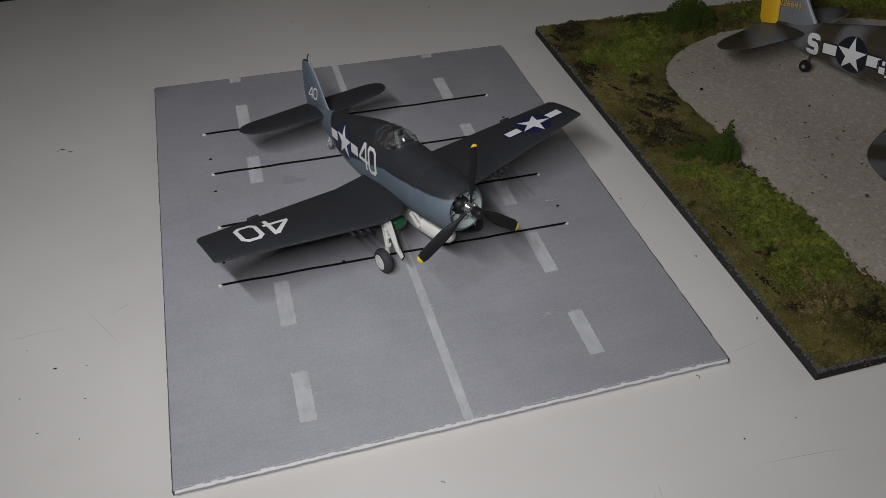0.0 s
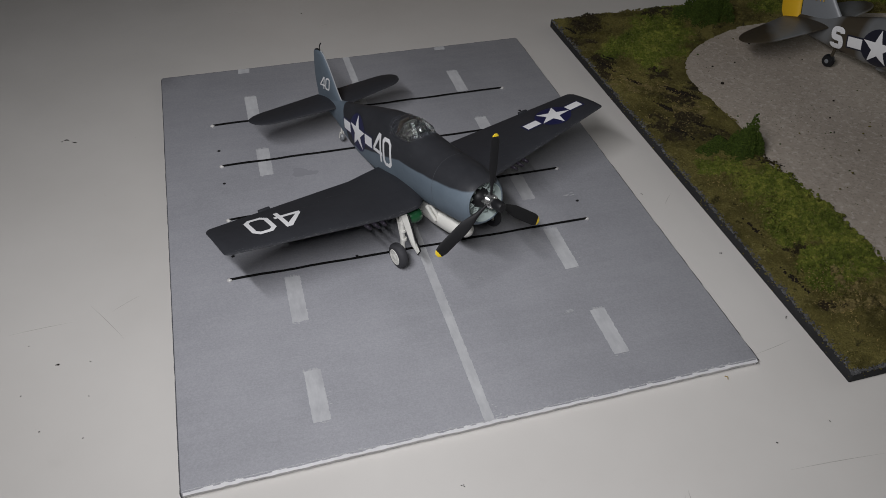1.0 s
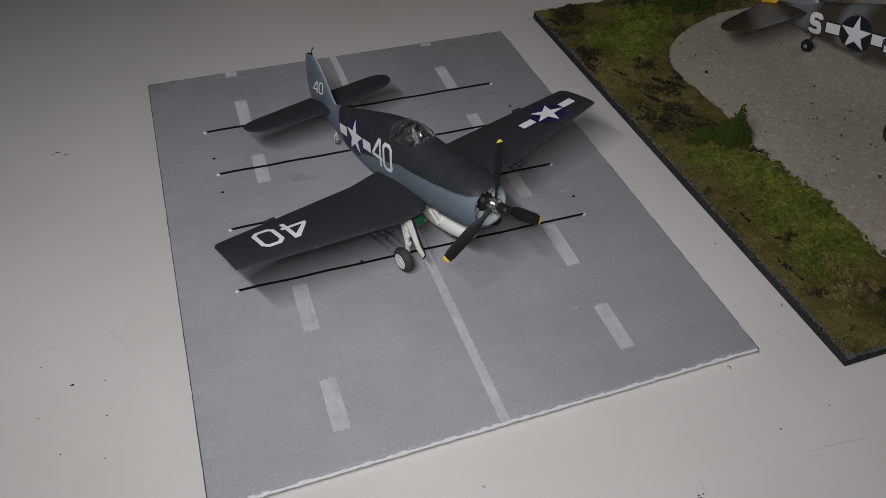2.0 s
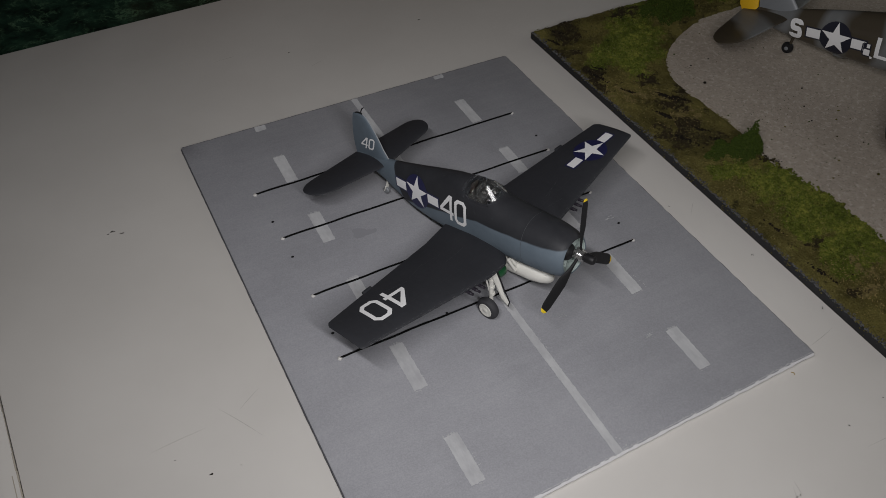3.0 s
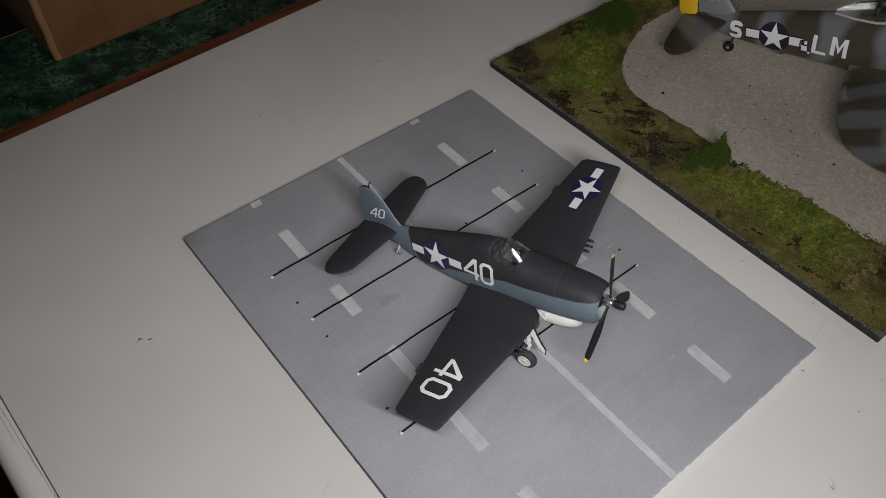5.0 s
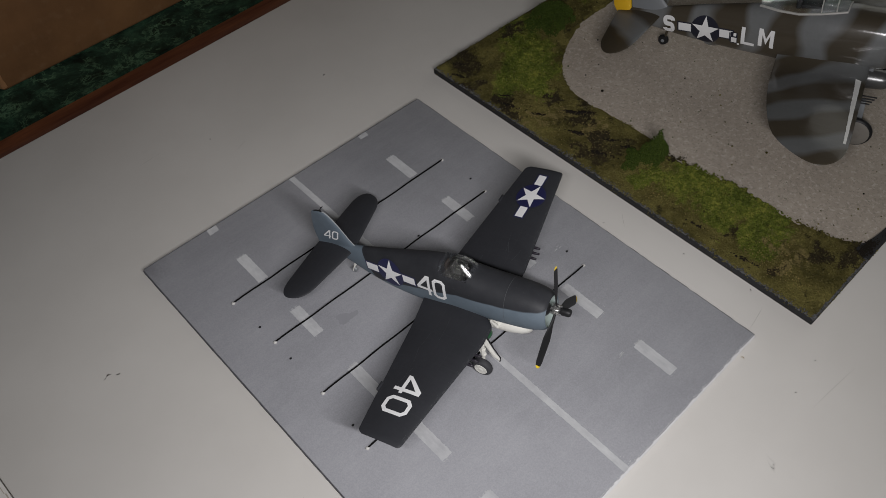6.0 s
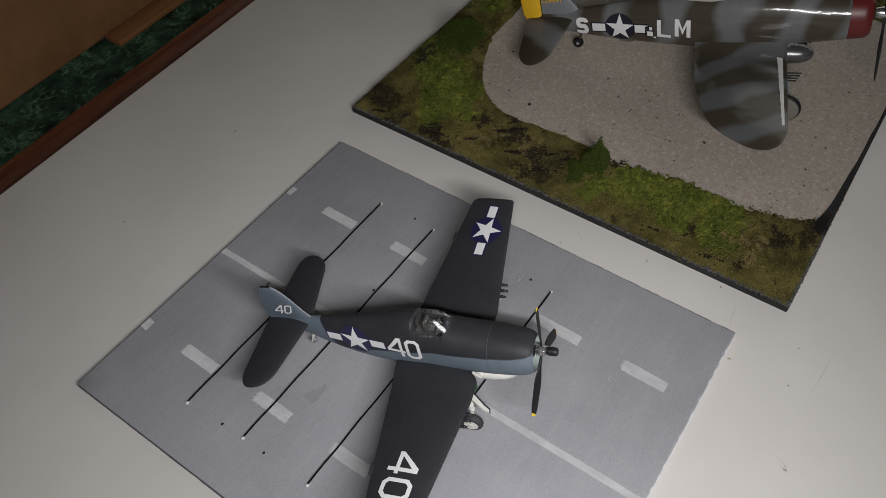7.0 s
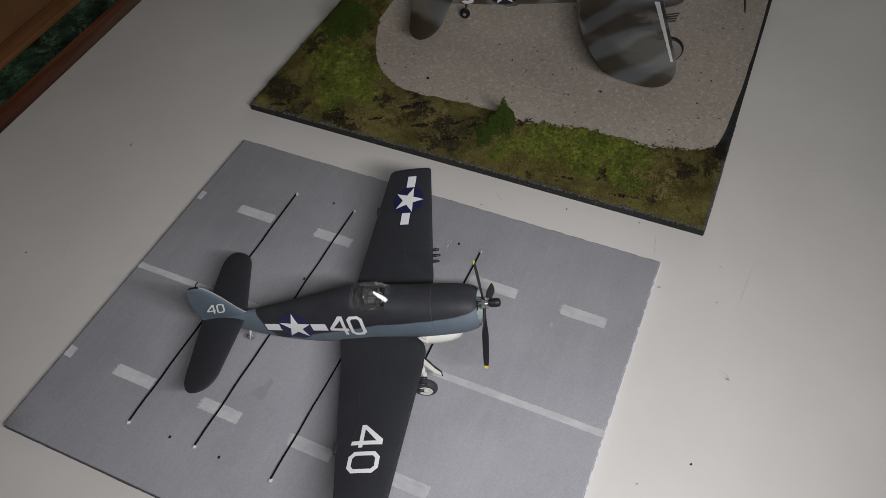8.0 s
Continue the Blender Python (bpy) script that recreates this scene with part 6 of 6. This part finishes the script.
        for text, a in (("S", 172.5), ("L", 119.5), ("M", 108.5)):
            bm = bmesh.new()
            w, h, t = (8.2, 11.4, 2.8) if text == "S" else (8.6, 11.8, 2.4)
            u0 = {"S": -5.4, "L": -3.8, "M": -2.3}[text]
            shapes = {
                "S": rounded_s(w, h, t),
                "L": [[(0, 0), (t, 0), (t, h), (0, h)], [(t, 0), (w, 0), (w, t * 0.85), (t, t * 0.85)]],
                "M": [[(0, 0), (t, 0), (t, h), (0, h)], [(w + 1 - t, 0), (w + 1, 0), (w + 1, h), (w + 1 - t, h)], [(t, h), ((w + 1) / 2, h * 0.48), ((w + 1) / 2, h * 0.15), (t, h * 0.7)], [(w + 1 - t, h), ((w + 1) / 2, h * 0.48), ((w + 1) / 2, h * 0.15), (w + 1 - t, h * 0.7)]],
            }[text]
            for n, shape in enumerate(shapes):
                decal(bm, [(a + s * (w / 2 - x), u0 + y) for x, y in shape], on_side, 0.12 + 0.015 * n, 1.6)
            part("code_letter", bm, WHITE, body, "white code letter " + text, 0)
    # canopy with pale frame
    arcs = [(66, 5.0, 24.5, 1.6), (72, 6.5, 23.9, 7.0), (80, 7.3, 22.6, 9.5), (92, 7.3, 20.9, 10.0), (104, 5.6, 20.6, 7.5), (112, 3.0, 20.6, 4.0), (116, 1.5, 20.3, 1.5)]

    def arc(a, hw, z0, h, n=14, grow=0.0):
        return [(a, (hw + grow) * math.cos(math.pi * i / n), z0 + (h + grow) * math.sin(math.pi * i / n) ** 0.8) for i in range(n + 1)]

    bm = bmesh.new()
    loft(bm, [arc(*row) for row in arcs], cap=False, closed=False)
    loft(bm, [arc(*row, 14, -0.4) for row in arcs], cap=False, closed=False)
    glass = part("canopy", bm, GLASS, th, "clear bubble canopy")
    glass.visible_shadow = False
    for s in (1, -1):
        bm = bmesh.new()
        tube(bm, [(a, s * (hw + 0.5), z0 - 0.3) for a, hw, z0, _ in arcs], 0.75, 8)
        part("canopy_rail", bm, RAIL, glass, "chipped whitish canopy rail")
    for row in (arcs[1], arcs[2], arcs[0]):
        bm = bmesh.new()
        tube(bm, arc(*row, 16, 0.2), 0.38, 6)
        part("canopy_frame", bm, RAIL, glass)
    bm = bmesh.new()
    box(bm, 92, 95, -4, 4, 20, 28, 0.8)
    box(bm, 80, 92, -4, 4, 19, 25, 0.8)
    part("seat", bm, BLACK, body)

    # tail surfaces
    def span_cut(r):
        return math.sqrt(max(1 - max((r - 34.0) / 19.0, 0) ** 2.5, 0.004))

    def sle(r):
        return 194.5 - (15.6 - r * 0.12) * span_cut(r)

    def ste(r):
        return 194.5 + (15.6 - r * 0.12) * span_cut(r)

    smake, _ = wing_of(sle, ste, lambda r: 3.6, lambda r: 0.085)
    for s in (1, -1):
        bm = bmesh.new()
        smake(bm, s, [1, 8, 16, 24, 32, 37, 41, 44, 46.6, 48.6, 50.1, 51.2, 52.0, 52.5, 52.8, 52.96])
        part("tailplane", bm, FLATCAMO, th, "rounded brown tailplane", 45)
    bm = bmesh.new()
    flat_fin(bm, [(4, 170, 199.6), (9, 174, 200), (16, 179, 200), (26, 185.5, 200), (34, 190, 200), (38, 193.5, 199.8), (39, 196, 199.6)], 1.8)
    fin = part("fin", bm, GREY, th, "grey fin with yellow serial number", 45)
    bm = bmesh.new()
    flat_fin(bm, [(0, 200.0, 210), (6, 200.4, 213), (16, 200.6, 213.6), (28, 200.6, 212), (36, 200.4, 208), (39.4, 200, 203)], 1.5)
    part("rudder", bm, YELLOW, th, "yellow rudder", 45)
    text = bpy.data.curves.new("serial", "FONT")
    text.body, text.size, text.extrude = "226641", 5.0 * MM, 0.02 * MM
    tmp = new("serial_curve", text)
    bpy.context.view_layer.update()
    me = bpy.data.meshes.new_from_object(tmp.evaluated_get(bpy.context.evaluated_depsgraph_get()))
    bpy.data.objects.remove(tmp)
    me.materials.append(YELLOW)
    ob = new("serial_number", me)
    ob.parent = fin
    ob.matrix_basis = Matrix.Translation((0.1995, 0.00265, 0.0165)) @ Matrix(((-1, 0, 0), (0, 0, 1), (0, 1, 0))).to_4x4()
    tagged(ob, "yellow serial number 226641")
    # tail wheel
    bm = bmesh.new()
    rod(bm, (174.5, 0, -6), (177, 0, -15), 1.0, 0.8, 10)
    tw = part("tail_gear", bm, FLATCAMO, th)
    bm = bmesh.new()
    turned(bm, (177.6, 0, -15.0), (0, 1, 0), [(-1.8, 1.4), (-1.6, 3.1), (0, 3.7), (1.6, 3.1), (1.8, 1.4)], 20)
    tyre = part("tail_tyre", bm, BLACK, tw)
    bm = bmesh.new()
    turned(bm, (177.6, 0, -15.0), (0, 1, 0), [(-2.1, 0.8), (-1.9, 1.2), (1.9, 1.2), (2.1, 0.8)], 16)
    part("rim", bm, GREY, tyre)
    bm = bmesh.new()
    blob(bm, (144, 0, -11.4), 6, 3.6, 1.4, 2)
    part("belly_fairing", bm, CAMO, th)
    # propeller
    bm = bmesh.new()
    turned(bm, (-5, 0, 7.8), (1, 0, 0), [(0, 1.6), (1, 3.0), (6, 3.4), (9, 2.6)], 18)
    prop = part("propeller", bm, SILVER, th, "four-bladed propeller with silver hub")
    for k in range(4):
        bm = bmesh.new()
        blade_mesh(bm, radians(-58 + 90 * k), 38, 5.6, -1.0, r0=0.05)
        bmesh.ops.translate(bm, verts=bm.verts, vec=(0, 0, 7.8))
        part("blade", bm, BLACK, prop, "black propeller blade")


RAIL = paint("chipped_whitish_paint", (0.34, 0.33, 0.31), 0.5, 0.3, 300.0, wear=(0.08, 0.07, 0.06))
HUBGREY = paint("pale_warm_grey_paint", (0.16, 0.148, 0.13), 0.6, 0.15)
# pale colour of the painted leading-edge highlight
HIGHLIGHT = paint("painted_highlight", (0.70, 0.70, 0.68), 0.3, 0.35, 420.0, relief=0.8, wear=(0.16, 0.15, 0.14))
TANKGREY = paint("glossy_tank_grey", (0.13, 0.13, 0.13), 0.28, 0.2, metal=0.6)
camo_fighter()
